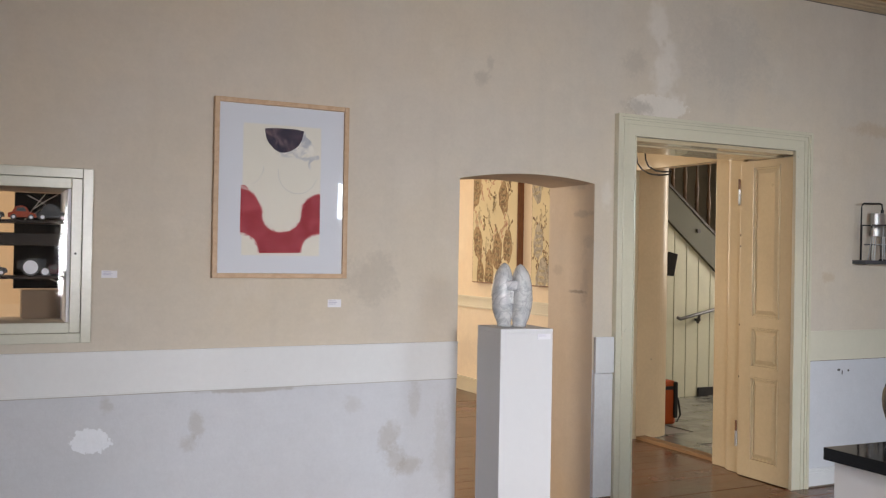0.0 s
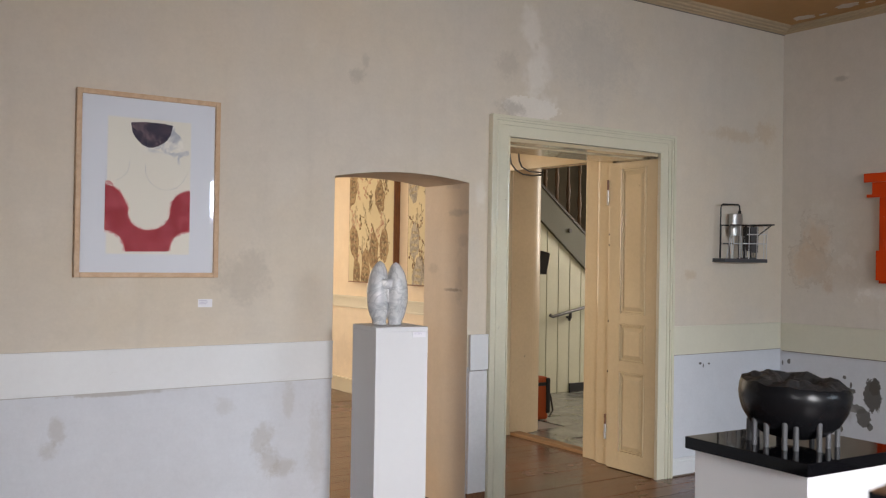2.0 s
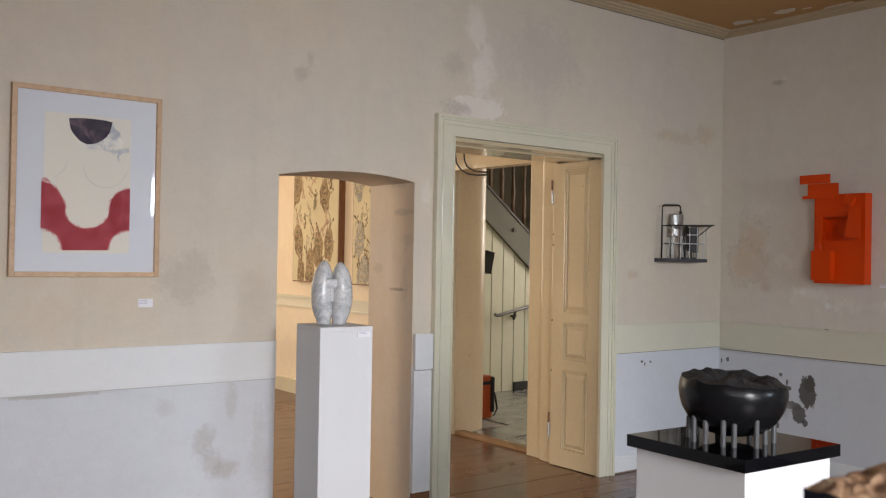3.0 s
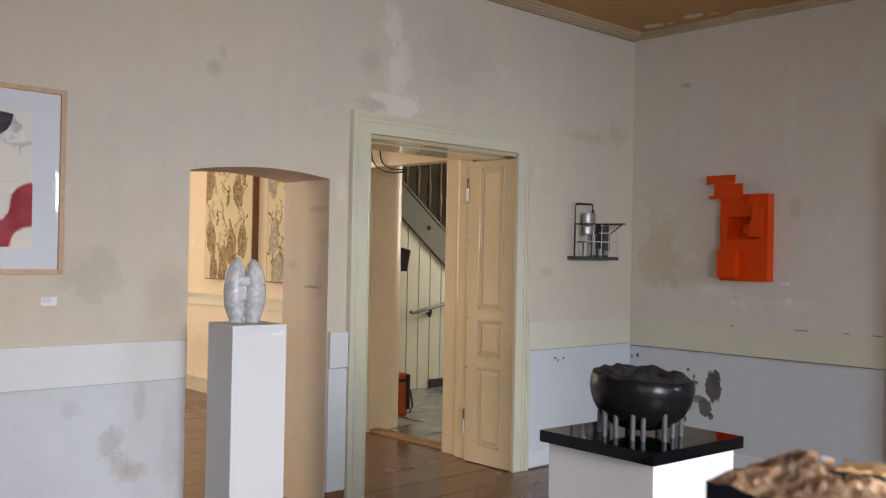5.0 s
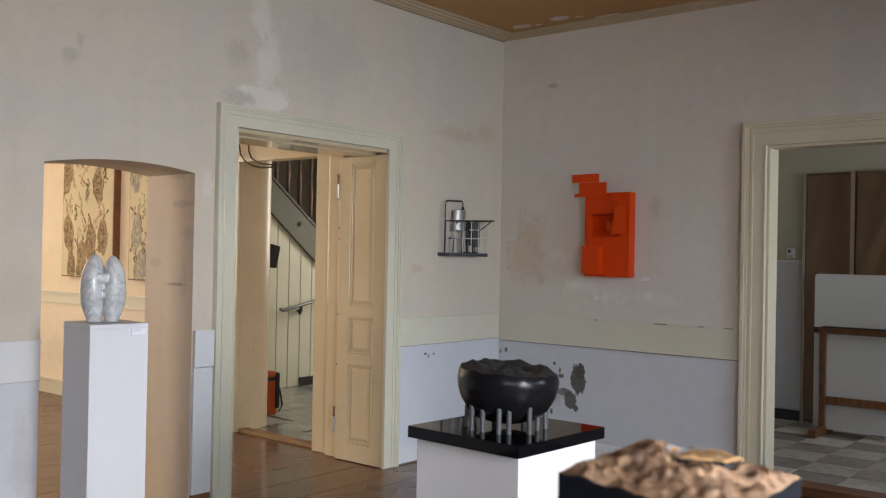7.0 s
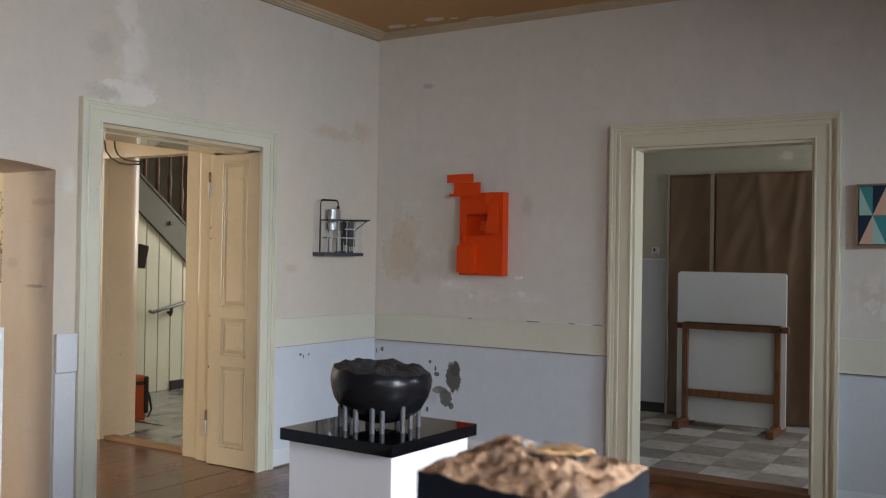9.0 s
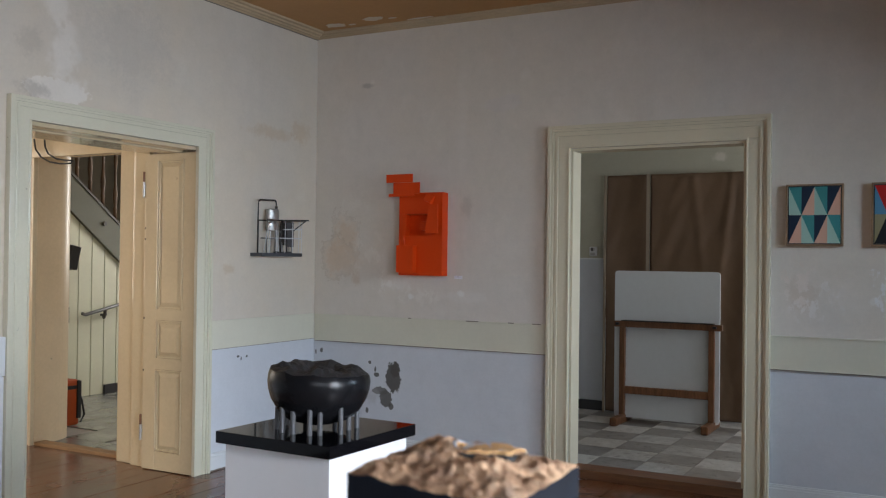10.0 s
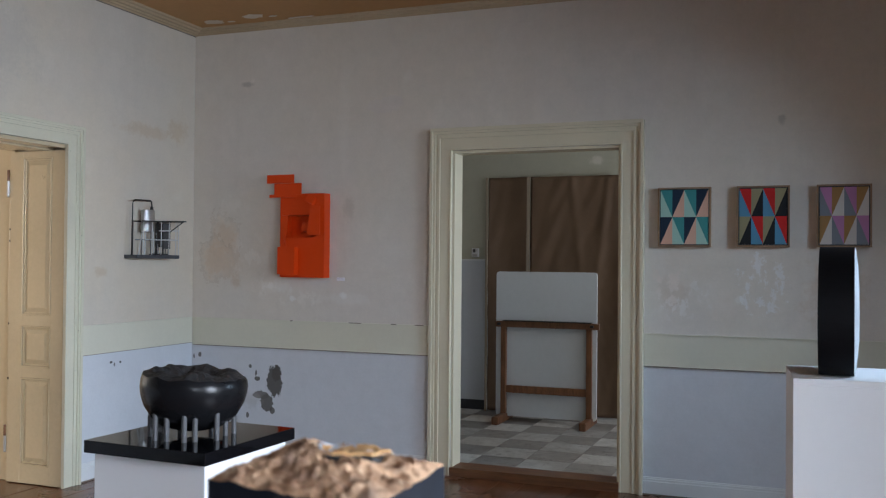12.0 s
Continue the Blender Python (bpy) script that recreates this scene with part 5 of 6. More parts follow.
def bowl():
    """Half-round stone bowl, polished outside and chipped on top, on steel pins over a glossy slab."""
    pl = thing("plinth", "white plinth with a glossy black stone slab on top", "plinth", m=pose(2.653, 1.901, 0, 0, 0, -2.5))
    part("body", B(-0.190, -0.190, 0, 0.190, 0.190, 0.812, bevel=0.002), M_WHITE, pl)
    part("slab", B(-0.213, -0.208, 0.8125, 0.213, 0.208, 0.847, bevel=0.0015), M_SLAB, pl)
    root = thing("stone_bowl", "polished black stone bowl with chipped top on steel pins", "sculpture", m=pose(2.648, 1.896, 0.847))
    def rim_height(a):
        """The broken rim: lower to the south-east, uneven."""
        lean = 0.593 * math.cos(a) - 0.805 * math.sin(a)
        return -0.0035 - 0.0085 * lean + 0.007 * noise.noise(Vector((math.cos(a) * 3.1, math.sin(a) * 3.1, 1.0))) + 0.003 * noise.noise(Vector((math.cos(a) * 11, math.sin(a) * 11, 4.0)))
    bm = bmesh.new()
    seg, rings = 96, []
    prof = [(0.0, 0.017), (0.05, 0.017), (0.092, 0.030), (0.122, 0.057), (0.142, 0.091), (0.150, 0.119), (0.1525, 0.141), (0.150, 0.160), (0.144, 0.173)]
    for r, h in prof:
        ring = []
        for i in range(seg):
            a = 2 * math.pi * i / seg
            top = (h / 0.173) ** 6
            dz = rim_height(a) * top
            ring.append(bm.verts.new((r * math.cos(a), r * math.sin(a), h + dz)))
        rings.append(ring)
    for a, b in zip(rings[1:], rings[2:]):
        for i in range(seg):
            bm.faces.new((a[i], a[(i + 1) % seg], b[(i + 1) % seg], b[i]))
    bm.faces.new(rings[1][::-1])
    for v in rings[0]:
        bm.verts.remove(v)
    part("bowl_side", bm, M_STONE_BLACK, root, "polished black outside", smooth=True)
    # chipped crater
    bm = bmesh.new()
    nr = 16
    grid = []
    for j in range(nr + 1):
        f = 1 - j / nr
        ring = []
        for i in range(seg):
            a = 2 * math.pi * i / seg
            x, y = 0.144 * f * math.cos(a), 0.144 * f * math.sin(a)
            base = 0.173 + rim_height(a)
            inn = 1 - f
            back = 0.805 * math.cos(a) + 0.593 * math.sin(a)
            lump = min(1, inn * 5) * (0.011 + 0.012 * noise.noise(Vector((x * 22, y * 22, 2))) + 0.006 * max(0, back) + 0.007 * noise.noise(Vector((x * 60, y * 60, 7))))
            dip = -0.050 * max(0, 1 - f * 1.5)
            if j == nr:
                x = y = 0
            ring.append(bm.verts.new((x, y, base * f + 0.173 * (1 - f) + lump + dip)))
        grid.append(ring)
    for a, b in zip(grid, grid[1:]):
        for i in range(seg):
            bm.faces.new((a[i], a[(i + 1) % seg], b[(i + 1) % seg], b[i]))
    bmesh.ops.remove_doubles(bm, verts=bm.verts, dist=0.0004)
    part("chipped_top", bm, M_STONE_CHIP, root, "rough chipped black top")
    # pins: across and towards the viewer's side of the room
    right, near = Vector((0.593, -0.805, 0)), Vector((-0.805, -0.593, 0))
    for u, d, h in ((-0.105, 0.074, 0.068), (-0.074, 0.097, 0.060), (-0.027, 0.124, 0.068), (0.002, 0.122, 0.060), (0.061, 0.112, 0.071), (0.087, 0.045, 0.042), (0.112, 0.012, 0.048),
                    (-0.121, 0.010, 0.058), (-0.10, -0.06, 0.055), (-0.04, -0.105, 0.050), (0.05, -0.10, 0.050)):
        q = right * u + near * d
        bm = bmesh.new()
        lathe(bm, [(0.0075, 0.0), (0.0075, h)], (q.x, q.y, 0.0003), 12)
        for v in bm.verts:
            if v.co.z > h / 2:
                v.co.z += 0.9 * (v.co.xy - q.xy).dot(q.xy.normalized())
        part("pin", bm, M_PIN, root)


def stone_block():
    """Black block with a rough broken tan top and a loose flake."""
    root = thing("stone_block", "small black stone block with rough tan broken top", "sculpture", m=pose(1.000, 0.571, 1.0, 0, 0, -4))
    w, d, rim = 0.115, 0.132, 0.198
    n = 84
    bm = bmesh.new()

    def top(u, v):
        """Height over the rim at -1..1 across the block."""
        edge = min(1 - abs(u), 1 - abs(v))
        swell = 0.014 * min(1, edge * 1.7) ** 0.8
        far = 0.024 * (u + v) * 0.5
        rough = 0.0055 * noise.noise(Vector((u * 2.2, v * 2.2, 4))) - 0.0065 * abs(noise.noise(Vector((u * 4.5, v * 4.5, 8)))) + 0.0020 * noise.noise(Vector((u * 10, v * 10, 3))) + 0.0010 * noise.noise(Vector((u * 26, v * 26, 5)))
        return rim + swell * 0.9 + rough * (0.4 + 0.6 * min(1, edge * 4)) + far * 0.3
    grid = [[bm.verts.new((w / 2 * u, d / 2 * v, top(u, v))) for v in (-1 + 2 * j / n for j in range(n + 1))] for u in (-1 + 2 * i / n for i in range(n + 1))]
    for i in range(n):
        for j in range(n):
            bm.faces.new((grid[i][j], grid[i + 1][j], grid[i + 1][j + 1], grid[i][j + 1]))
    part("rough_top", bm, M_ROCK, root, "rough broken tan rock face")
    bm = bmesh.new()
    loop = [grid_uv for grid_uv in [(-1 + 2 * i / n, -1) for i in range(n)] + [(1, -1 + 2 * j / n) for j in range(n)] + [(1 - 2 * i / n, 1) for i in range(n)] + [(-1, 1 - 2 * j / n) for j in range(n)]]
    hi = [bm.verts.new((w / 2 * u, d / 2 * v, top(u, v))) for u, v in loop]
    lo = [bm.verts.new((w / 2 * u, d / 2 * v, 0.0)) for u, v in loop]
    for i in range(len(loop)):
        k = (i + 1) % len(loop)
        bm.faces.new((lo[i], lo[k], hi[k], hi[i]))
    bm.faces.new(lo)
    part("black_sides", bm, M_BLOCK_BLACK, root, "smooth black sawn sides")
    # loose flake, golden on top with a pale edge
    def flake(name, r, lift, thick, mat, seed, dx=0.0, dy=0.0):
        rnd = random.Random(seed)
        bm = bmesh.new()
        pts = []
        for i in range(26):
            a = 2 * math.pi * i / 26
            q = r * (1 + 0.16 * math.sin(2 * a + 0.6) + 0.08 * math.sin(5 * a) + rnd.uniform(-0.09, 0.09))
            pts.append((q * 0.025 * math.cos(a), q * 0.015 * math.sin(a)))
        vs = prism(bm, pts, 0, thick, "xy")
        m = pose(0.019 + dx, -0.010 + dy, 0, 0, 0, -64)
        for v in vs:
            rise = v.co.z
            v.co = m @ Vector((v.co.x, v.co.y, 0))
            u, w2 = v.co.x * 2 / w, v.co.y * 2 / d
            v.co.z = 0.5 * (top(u, w2) + top_h) + lift + rise + 0.0022 * noise.noise(Vector((v.co.x * 90, v.co.y * 90, 1)))
        bmesh.ops.triangulate(bm, faces=[f for f in bm.faces if len(f.verts) > 4])
        return part(name, bm, mat, root)
    top_h = top(0.33, -0.15)
    flake("flake", 0.92, -0.0004, 0.0022, M_ROCK_GOLD, 3)
    flake("flake_edge", 0.88, -0.0006, 0.0022, M_ROCK_EDGE, 3, 0.0020, 0.0055)
    flake("flake_gap", 1.02, -0.0034, 0.0030, M_STONE_CHIP, 3, -0.0022, -0.0012)
    pedestal("pedestal", pose(1.000, 0.571, 0, 0, 0, -4), 0.20, 0.20, 1.0, "white pedestal under the small stone block")


def disc():
    pedestal("pedestal", pose(3.70, 0.066, 0, 0, 0, 4), 0.40, 0.46, 1.0, "broad white painted pedestal under the black disc")
    root = thing("stone_disc", "upright matt black stone disc with a rough pale face", "sculpture", m=pose(3.700, 0.150, 1.0, 0, 0, DISC_TURN))
    r, th = 0.222, 0.104
    base = math.sqrt(r * r - 0.115 ** 2)
    bm = bmesh.new()
    pts = [(r * math.cos(a), base + r * math.sin(a)) for a in (2 * math.pi * i / 96 for i in range(96)) if base + r * math.sin(a) > 0.0]
    pts = sorted(pts, key=lambda p: math.atan2(p[1] - base, p[0]) if not (p[1] < base and p[0] > 0) else math.atan2(p[1] - base, p[0]))
    pts += []
    prism(bm, pts, -th / 2, th / 2, "xz")
    for v in bm.verts:
        v.co.z = max(0.0, v.co.z)
    part("body", bm, M_DISC, root)
    # rough face
    bm = bmesh.new()
    c = bm.verts.new((0, -th / 2 - 0.012, base))
    last = None
    rings = []
    for j in range(1, 15):
        f = j / 14
        rings.append([bm.verts.new((p[0] * f, -th / 2 - 0.0006 - 0.012 * (1 - f ** 3) - 0.0025 * (noise.noise(Vector((p[0] * f * 40, p[1] * 40, j))) + 0.5) * (j < 14), max(0.001, base + (p[1] - base) * f))) for p in pts])
    n = len(pts)
    for i in range(n):
        bm.faces.new((c, rings[0][i], rings[0][(i + 1) % n]))
    for a, b in zip(rings, rings[1:]):
        for i in range(n):
            bm.faces.new((a[i], a[(i + 1) % n], b[(i + 1) % n], b[i]))
    part("rough_face", bm, M_DISC_FACE, root, "rough pale grey face")


DISC_TURN = -2.6
M_DISC = black_stone("disc_black", 0.62, 0.1, (0.003, 0.003, 0.004))
M_DISC.node_tree.nodes["Principled BSDF"].inputs["Specular IOR Level"].default_value = 0.15
M_DISC_FACE = painted("disc_face_grey", (0.42, 0.44, 0.46), 0.7, 0.4, 0.8, 30)


def triangle_paintings():
    """Three small canvases of triangles in thin oak frames."""
    def flat(name, c):
        return painted(name, c, 0.75, 0.06, 0.1, 12)
    teal, navy, mint, peach = flat("teal", (0.045, 0.25, 0.25)), flat("navy", (0.005, 0.02, 0.045)), flat("mint", (0.36, 0.55, 0.47)), flat("peach", (0.66, 0.40, 0.29))
    red, blue, olive, black = flat("red", (0.55, 0.012, 0.01)), flat("sky_blue", (0.09, 0.26, 0.42)), flat("olive", (0.30, 0.27, 0.15)), flat("coal", (0.004, 0.005, 0.008))
    pink, grey, gold, bone = flat("orchid", (0.44, 0.19, 0.36)), flat("slate", (0.19, 0.21, 0.24)), flat("gold_brown", (0.33, 0.18, 0.06)), flat("bone", (0.58, 0.54, 0.50))
    # colours: downward pair (light, dark), sides of the upward triangle (light, dark) for the upper and the lower row
    sets = (((1.050, 0.752), (teal, navy, mint, peach), "teal, navy, mint and peach triangles"),
            ((0.612, 0.330), (red, olive, blue, black), "red, blue, olive and black triangles"),
            ((0.192, -0.085), (pink, gold, grey, bone), "orchid, gold, slate and bone triangles"))
    for (ya, yb), (c0, c1, c2, c3), words in sets:
        z0, z1 = 1.450, 1.793
        root = thing("small_painting", "small oak-framed painting of " + words, "painting", "triangle paintings")
        f = 0.009
        xb, xf = XB - 0.0005, XB - 0.042
        for q in ((yb, z0, yb + f, z1), (ya - f, z0, ya, z1), (yb + f, z0, ya - f, z0 + f), (yb + f, z1 - f, ya - f, z1)):
            part("frame_bar", B(xf, q[0], q[1], xb, q[2], q[3]), M_ART_FRAME, root)
        part("backing", B(xf + 0.014, yb + f, z0 + f, xb, ya - f, z1 - f), M_SOIL, root)
        g = 0.006
        y0, y1, za, zb = yb + f + g, ya - f - g, z0 + f + g, z1 - f - g
        part("canvas", B(xf + 0.006, y0, za, xf + 0.0135, y1, zb), M_SHEET, root)
        zm, cw = (za + zb) / 2, (y1 - y0) / 2
        xp = xf + 0.0055

        def tri(pts, mat):
            bm = bmesh.new()
            prism(bm, [(y1 - u, v) for u, v in pts], xp - 0.0008, xp, "yz")
            part("triangle", bm, mat, root)
        for i in range(2):
            u0, um, u1 = cw * i, cw * (i + 0.5), cw * (i + 1)
            # upper row: down-pointing halves meet at the middle, up-pointing halves meet at the cell's edge
            tri([(u0, zb), (um, zb), (um, zm)], c0)
            tri([(um, zb), (u1, zb), (um, zm)], c1)
            tri([(u0, zb), (um, zm), (u0, zm)], c2)
            tri([(u1, zb), (u1, zm), (um, zm)], c3)
            # lower row, mirrored with the colours moved on
            tri([(u0, zm), (um, zm), (u0, za)], c1)
            tri([(um, zm), (u1, zm), (u1, za)], c0)
            tri([(um, zm), (um, za), (u0, za)], c3)
            tri([(um, zm), (u1, za), (um, za)], c2)


def orange_relief():
    root = thing("orange_relief", "bright orange folded sheet relief hung on the wall", "wall relief")
    y0, y1, z0, z1 = 3.222, 3.557, 1.238, 1.800
    xf, xb = XB - 0.080, XB - 0.0005
    # hollow tray: back, four sides, a face with a window
    part("back", B(xb - 0.006, y0, z0, xb, y1, z1), M_ORANGE, root)
    for q in ((y0, z0, y0 + 0.004, z1), (y1 - 0.004, z0, y1, z1), (y0 + 0.004, z0, y1 - 0.004, z0 + 0.004), (y0 + 0.004, z1 - 0.004, y1 - 0.004, z1)):
        part("side", B(xf, q[0], q[1], xb - 0.006, q[2], q[3]), M_ORANGE, root)
    # face pieces round the hollow (y runs to the left seen from the room)
    wy0, wy1, wz0, wz1 = 3.290, 3.512, 1.505, 1.655
    for q in ((y0 + 0.004, z0 + 0.004, wy0, z1 - 0.004), (wy1, z0 + 0.004, y1 - 0.004, z1 - 0.004), (wy0, z0 + 0.004, wy1, wz0), (wy0, wz1, wy1, z1 - 0.004)):
        part("face", B(xf + 0.002, q[0], q[1], xf + 0.006, q[2], q[3]), M_ORANGE, root)
    part("shelf", B(xf - 0.032, wy0, wz1, xf + 0.05, wy1 + 0.015, wz1 + 0.006), M_ORANGE, root)
    for q in ((wy0 - 0.003, wz0, wy0, wz1), (wy1, wz0, wy1 + 0.003, wz1), (wy0 - 0.003, wz1 - 0.003, wy1 + 0.003, wz1 - 0.0005), (wy0 - 0.003, wz0 - 0.003, wy1 + 0.003, wz0)):
        part("hollow_wall", B(xf + 0.0065, q[0], q[1], xb - 0.0065, q[2], q[3]), M_ORANGE, root)
    part("inner_box", B(xf + 0.006, 3.345, 1.545, xf + 0.06, 3.395, 1.605, bevel=0.002), M_ORANGE, root)
    # curved lip at the left of the hollow
    bm = bmesh.new()
    prism(bm, [(wy1 + 0.035, wz1), (wy1 - 0.025, wz1), (wy1 - 0.015, wz0 + 0.02), (wy1 + 0.012, wz0 - 0.04), (wy1 + 0.02, wz0 + 0.03)], xf - 0.018, xf - 0.012, "yz")
    part("lip", bm, M_ORANGE, root)
    # slanted flap
    bm = bmesh.new()
    prism(bm, [(3.308, 1.715), (3.240, 1.715), (3.228, 1.525), (3.328, 1.520)], -0.003, 0.003, "yz")
    bmesh.ops.transform(bm, matrix=Matrix.Translation((xf - 0.028, 0, 0)), verts=bm.verts)
    for v in bm.verts:
        v.co.x -= (1.715 - v.co.z) * 0.10
    part("flap", bm, M_ORANGE, root)
    bm = bmesh.new()
    box(bm, -0.012, -0.03, -0.026, 0.022, 0.03, 0.026, bevel=0.001, m=Matrix.Translation((xf - 0.01, 3.318, 1.758)) @ pose(0, 0, 0, 24, 12, 0))
    part("small_block", bm, M_ORANGE, root)
    # lower box in front
    part("lower_box", B(xf - 0.050, 3.418, 1.258, xf + 0.001, 3.548, 1.442, bevel=0.001), M_ORANGE, root)
    bm = bmesh.new()
    tube(bm, [(xf - 0.02, 3.50, 1.442), (xf - 0.02, 3.505, 1.475), (xf - 0.012, 3.52, 1.52)], 0.006, 6)
    part("stem", bm, M_ORANGE, root)
    # stacked plates at the top
    for q in ((3.425, 1.868, 3.632, 1.925, -0.072, 0.001), (3.378, 1.792, 3.585, 1.868, -0.056, 0.0), (3.405, 1.772, 3.610, 1.792, -0.075, 0.0)):
        bm = bmesh.new()
        ya, za, yb, zb, out, tilt = q
        prism(bm, [(ya, za), (yb, za), (yb, zb - tilt), (ya, zb)], xf + out + 0.02, xf + out + 0.026, "yz")
        box(bm, xf + out + 0.022, ya + 0.075, zb - 0.004 - max(0, tilt), xb, yb - 0.01, zb - 0.001 - max(0, tilt))
        part("plate", bm, M_ORANGE, root)


def machine():
    """Little steel and wire object on a slate shelf."""
    sh = thing("wall_shelf", "slate grey narrow wall shelf", "shelf")
    part("board", B(5.205, YA - 0.100, 1.356, 5.640, YA - 0.0005, 1.380, bevel=0.002), M_SLATE, sh)
    root = thing("wire_machine", "steel cylinder and wire frame object on a wall shelf", "sculpture", m=Matrix.LocRotScale((5.222 - 5.130 * 1.019, YA - 0.052, 1.3802 - 1.3782 * 1.017), None, (1.019, 0.62, 1.017)))
    z = 1.3782
    y = 0.0

    def bar(name, pts, r, mat):
        bm = bmesh.new()
        tube(bm, pts, r, 8)
        return part(name, bm, mat, root, smooth=True)
    bar("crane_arm", [(5.125, y, z), (5.128, y, 1.70), (5.133, y, 1.716), (5.148, y, 1.724), (5.295, y, 1.728), (5.308, y, 1.722), (5.312, y, 1.70), (5.312, y, 1.675)], 0.006, M_DARKMETAL)
    bar("valve", [(5.312, y, 1.69), (5.312, y, 1.665)], 0.013, M_DARKMETAL)
    for za, zb in ((1.590, 1.668), (1.525, 1.578)):
        bm = bmesh.new()
        lathe(bm, [(0.050, 0), (0.054, 0.004), (0.054, zb - za - 0.004), (0.050, zb - za)], (5.275, y, za), 28)
        part("cylinder", bm, M_STEEL, root, "shiny steel cylinder", smooth=False)
    bar("plunger", [(5.275, y, 1.535), (5.275, y, 1.605)], 0.03, M_STEEL)
    # legs and lattice
    for x0, x1 in ((5.165, 5.200), (5.225, 5.235), (5.315, 5.31), (5.36, 5.335)):
        bar("leg", [(x0, y - 0.03, z), (x1, y - 0.03, 1.525)], 0.0045, M_WIRE)
    bar("post", [(5.318, y - 0.055, z), (5.325, y - 0.055, 1.50), (5.335, y - 0.055, 1.60)], 0.009, M_DARKMETAL)
    bar("post", [(5.39, y - 0.05, z), (5.385, y - 0.05, 1.52)], 0.007, M_DARKMETAL)
    for dy in (-0.075, 0.06):
        bar("frame_wire", [(5.165, y + dy, 1.592), (5.56, y + dy, 1.600)], 0.0042, M_DARKMETAL)
        bar("frame_wire", [(5.20, y + dy, 1.475), (5.53, y + dy, 1.478)], 0.004, M_WIRE if dy < 0 else M_RODS)
        for x in (5.175, 5.26, 5.35, 5.43, 5.50, 5.53):
            bar("upright_wire", [(x, y + dy, z), (x + 0.004, y + dy, 1.595)], 0.0038, M_WIRE if dy < 0 else M_RODS)
    bar("strut", [(5.44, y - 0.075, 1.53), (5.585, y - 0.075, 1.604)], 0.0045, M_DARKMETAL)
    bar("strut", [(5.35, y - 0.075, 1.595), (5.61, y - 0.075, 1.606)], 0.0055, M_DARKMETAL)
    part("mesh_plate", B(5.47, y + 0.055, 1.42, 5.548, y + 0.058, 1.59), M_PIN, root)
    part("mesh_plate", B(5.385, y + 0.045, 1.43, 5.462, y + 0.048, 1.588), M_DARKMETAL, root)
    bar("cross_wire", [(5.33, y - 0.075, 1.535), (5.53, y - 0.075, 1.54)], 0.004, M_WIRE)
    for x in (5.28, 5.36, 5.42):
        bm = bmesh.new()
        lathe(bm, [(0.026, 0), (0.026, 0.006), (0.008, 0.010)], (x, y - 0.05, z), 14)
        part("foot", bm, M_DARKMETAL, root)


M_WIRE = painted("wire_pale", (0.58, 0.58, 0.58), 0.35, 0.2, 0.1, 20)
M_SLATE = painted("shelf_slate", (0.055, 0.060, 0.068), 0.5, 0.15, 0.1, 8)


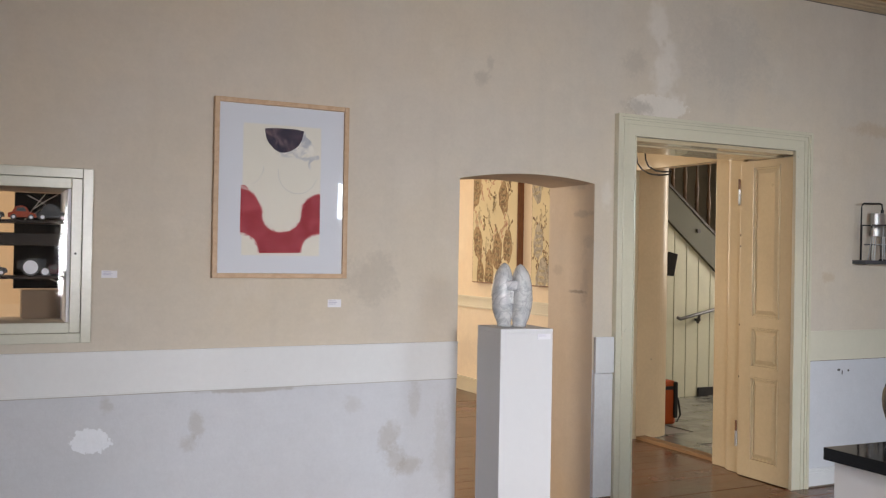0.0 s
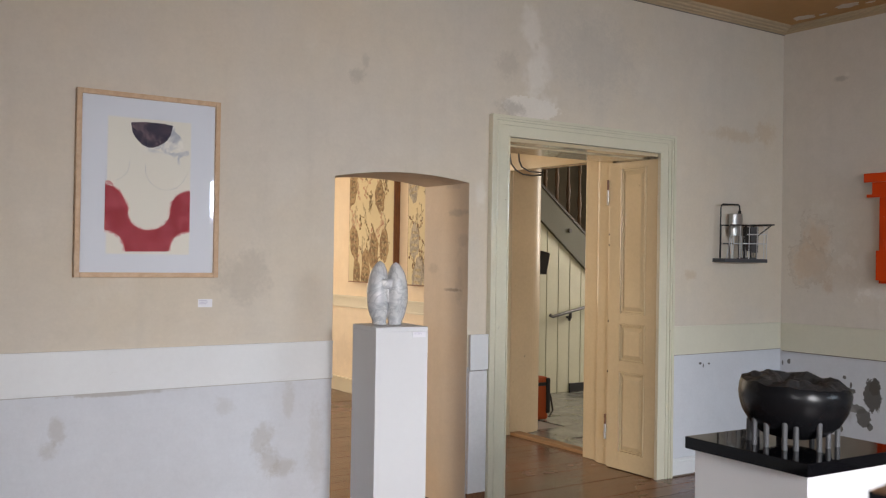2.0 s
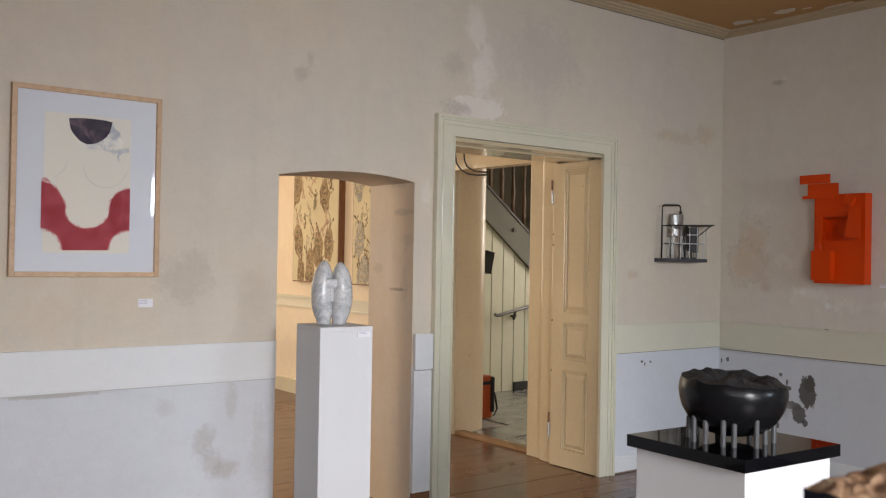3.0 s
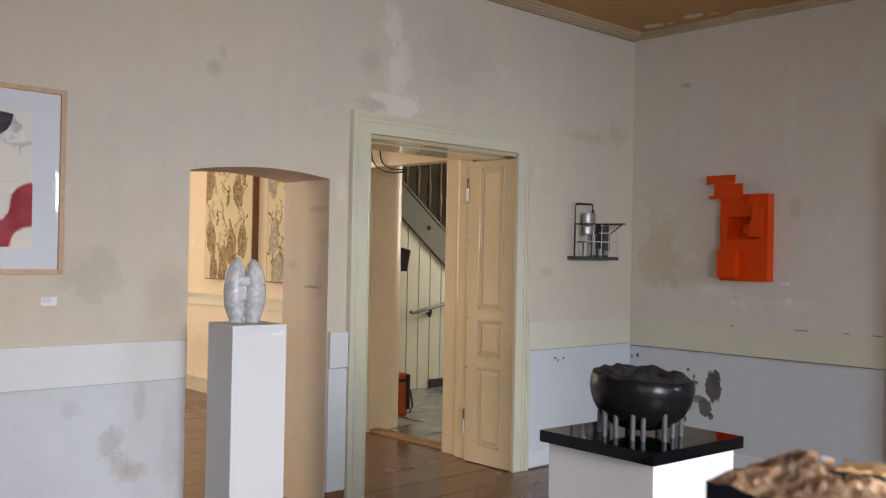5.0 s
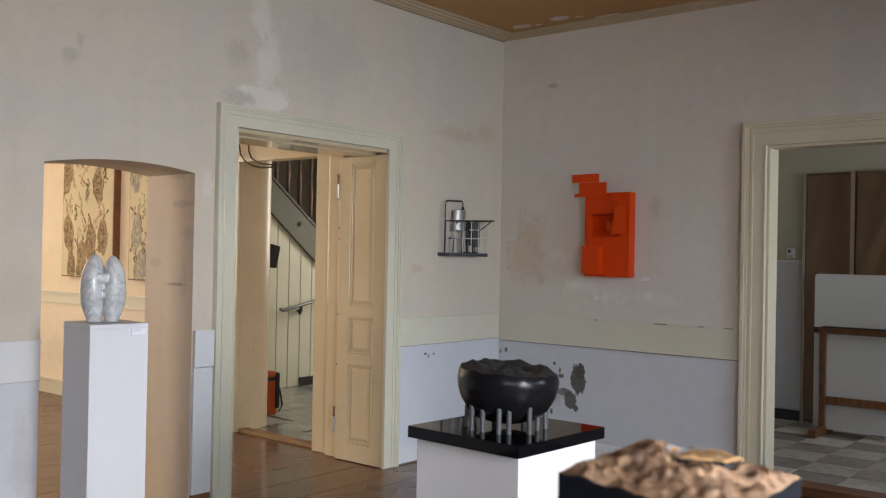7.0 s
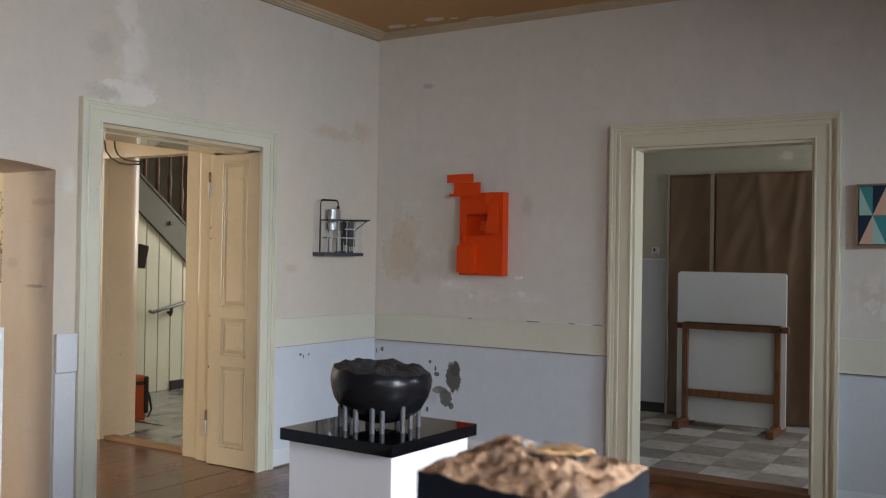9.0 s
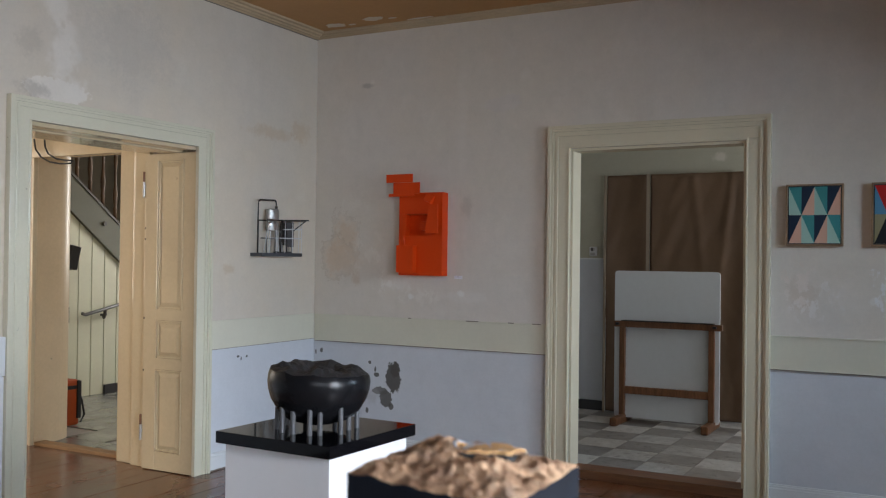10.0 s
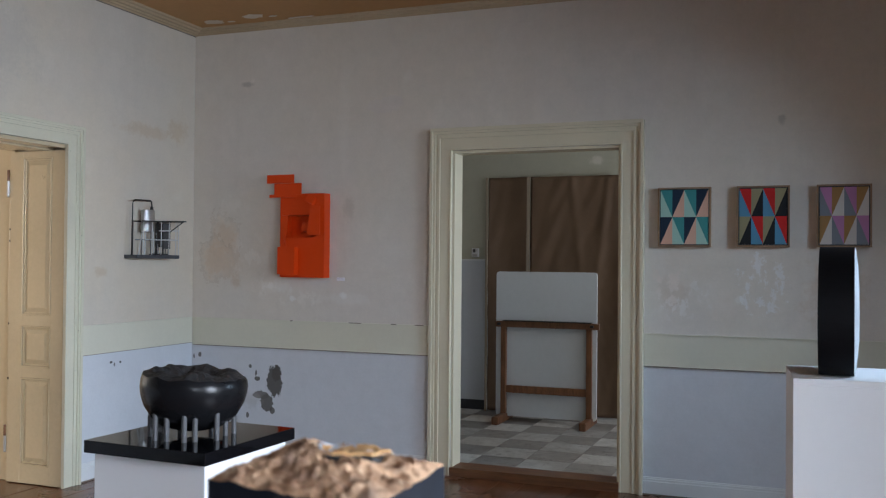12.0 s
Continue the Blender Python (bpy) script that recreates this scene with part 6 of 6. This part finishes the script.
def botanical_canvases():
    """Two tall canvases with drifting plant and fruit forms."""
    leaf_mats = [ink("olive_brown", (0.14, 0.10, 0.05), (0.42, 0.33, 0.18), 30, 0.42, 0.6), ink("umber", (0.14, 0.085, 0.05), (0.40, 0.29, 0.17), 30, 0.42, 0.6),
                 ink("grey_olive", (0.33, 0.29, 0.20), (0.58, 0.49, 0.31), 30, 0.4, 0.6), ink("dusty_rose", (0.46, 0.25, 0.18), (0.60, 0.46, 0.30), 30, 0.4, 0.6)]
    pods = [ink("pod_brown", (0.20, 0.125, 0.065), (0.42, 0.30, 0.16), 24, 0.38, 0.62), ink("pod_grey", (0.29, 0.27, 0.23), (0.50, 0.45, 0.35), 24, 0.38, 0.62)]
    rnd = random.Random(12)
    for (ya, yb), tone, seed in (((7.569, 8.427), 0, 1), ((6.45, 7.330), 1, 2)):
        root = thing("large_canvas", "tall ochre canvas with brown plant and pod forms", "painting", "canvases behind the arch")
        z0, z1, xf = 1.105, 2.42, XC - 0.067
        part("stretcher", B(xf + 0.004, ya, z0, XC - 0.0005, yb, z1), M_CANVAS_SIDE, root)
        part("canvas", B(xf, ya + 0.011, z0 + 0.011, xf + 0.0039, yb - 0.011, z1 - 0.011), M_OCHRE_CANVAS, root)

        def blob(cy, cz, ry, rz, turn, mat, pointed, lift):
            bm = bmesh.new()
            pts = []
            ca, sa = math.cos(turn), math.sin(turn)
            for i in range(18):
                a = 2 * math.pi * i / 18
                k = 1.0 + rnd.uniform(-0.14, 0.14)
                u, v = ry * math.cos(a) * k * (abs(math.sin(a)) ** 0.6 if pointed else 1), rz * math.sin(a) * k
                y = min(yb - 0.012, max(ya + 0.012, cy + u * ca - v * sa))
                pts.append((y, max(z0 + 0.01, min(z1 - 0.01, cz + u * sa + v * ca))))
            prism(bm, pts, xf - 0.0006 - lift, xf - 0.0001, "yz")
            bmesh.ops.triangulate(bm, faces=[f for f in bm.faces if len(f.verts) > 4])
            part("painted_leaf" if pointed else "painted_pod", bm, mat, root)
        w = yb - ya
        # sprays of small leaves on bent stems
        for i in range(26):
            y, z = ya + w * rnd.uniform(0.04, 0.96), rnd.uniform(z0 + 0.04, z1 - 0.25)
            bend, rise, mat = rnd.uniform(-0.05, 0.05), rnd.uniform(0.025, 0.04), rnd.choice(leaf_mats)
            line = [(min(yb - 0.02, max(ya + 0.02, y + bend * math.sin(s * 0.8))), min(z1 - 0.02, z + rise * s)) for s in range(6)]
            bm = bmesh.new()
            tube(bm, [(xf - 0.0008, q[0], q[1]) for q in line], 0.0026, 5)
            part("painted_stem", bm, mat, root)
            for q in line[1::2]:
                blob(q[0] + rnd.uniform(-0.02, 0.02), q[1], rnd.uniform(0.014, 0.026), rnd.uniform(0.028, 0.055), rnd.uniform(-1.3, 1.3), mat, True, rnd.uniform(0, 0.0008))
        # ribbed pods
        spots = ((0.86, 1.50), (0.42, 1.42), (0.20, 1.47), (0.80, 1.17), (0.60, 1.22), (0.30, 1.92), (0.92, 2.02))
        for f, cz in spots:
            cy, lean = ya + w * f, rnd.uniform(-0.2, 0.2)
            blob(cy, cz, rnd.uniform(0.070, 0.092), rnd.uniform(0.15, 0.20), lean, pods[tone], False, 0.0011)
            for s in range(4):
                blob(cy + lean * (0.09 - 0.055 * s), cz - 0.09 + 0.055 * s, 0.055, 0.013, rnd.uniform(-0.25, 0.25), leaf_mats[0] if tone == 0 else leaf_mats[2], False, 0.0015)
            for s in range(3):
                blob(cy + rnd.uniform(-0.09, 0.09), cz + 0.15 + rnd.uniform(0, 0.06), 0.02, 0.06, rnd.uniform(-0.9, 0.9), rnd.choice(leaf_mats), True, 0.0009)


M_OCHRE_CANVAS = painted("canvas_ochre", (0.66, 0.58, 0.37), 0.8, 0.18, 0.2, 10)


def windows():
    """Plain casement windows in the openings that light the rooms."""
    def window(name, m, w, h, z):
        root = thing(name, "white painted casement window with glazing bars", "window", m=m)
        tagged(root, kind="structure")
        for q in ((-w / 2, z, -w / 2 + 0.06, z + h), (w / 2 - 0.06, z, w / 2, z + h), (-0.035, z + 0.06, 0.035, z + h - 0.06)):
            part("window_frame", B(q[0], -0.04, q[1], q[2], 0.03, q[3]), M_WHITE, root)
        for a in (z, z + h - 0.06, z + h * 0.62):
            part("window_rail", B(-w / 2 + 0.06, -0.038, a, w / 2 - 0.06, 0.028, a + 0.06), M_WHITE, root)
        part("window_sill", B(-w / 2, 0.03, z - 0.03, w / 2, 0.16, z), M_WHITE, root)
    window("window_1", pose(1.55, Y0 - 0.50, 0), 1.12, 1.52, 0.70)
    # unseen west window, added to go with the fill lamp
    window("window_added", pose(-1.34, Y0 - 0.50, 0), 1.12, 1.52, 0.70)
    window("window_2", pose(4.33, Y0 - 0.50, 0), 1.12, 1.52, 0.70)
    window("window_4", pose(1.75, 9.85, 0, 0, 0, 180), 1.2, 1.8, 0.8)
    window("window_5", pose(3.4, 9.85, 0, 0, 0, 180), 1.1, 1.8, 0.8)
    window("window_3", pose(X0 - 0.15, 6.8, 0, 0, 0, -90), 1.4, 1.8, 0.8)
    window("window_6", pose(9.0, 6.2, 0, 0, 0, 90), 1.2, 1.6, 1.1)
    window("window_7", pose(7.2, -0.8, 0), 1.0, 1.4, 1.0)


# ---------------------------------------------------------------- build
walls()
peeled_spots()
bands()
door_a()
door_b()
back_rooms()
tiled_room()
windows()
tagged(pedestal("pedestal", pose(2.486, 3.854, 0, 0, 0, -6), 0.25, 0.258, 1.05, "slim white painted pedestal before the arched opening"))
marble_pods()
framed_print()
wall_cabinet()
bowl()
stone_block()
disc()
orange_relief()
machine()
botanical_canvases()
triangle_paintings()
little_label(pose(1.800, YA, 1.135))
little_label(pose(0.818, YA, 1.262), 0.062, 0.03)
little_label(pose(XB, 3.135, 1.23, 0, 0, -90), 0.06, 0.022, 2)
little_label(pose(2.553, 3.7172, 1.016, 0, 0, -6), 0.062, 0.024, 2)
plank_floor()
tile_floor()
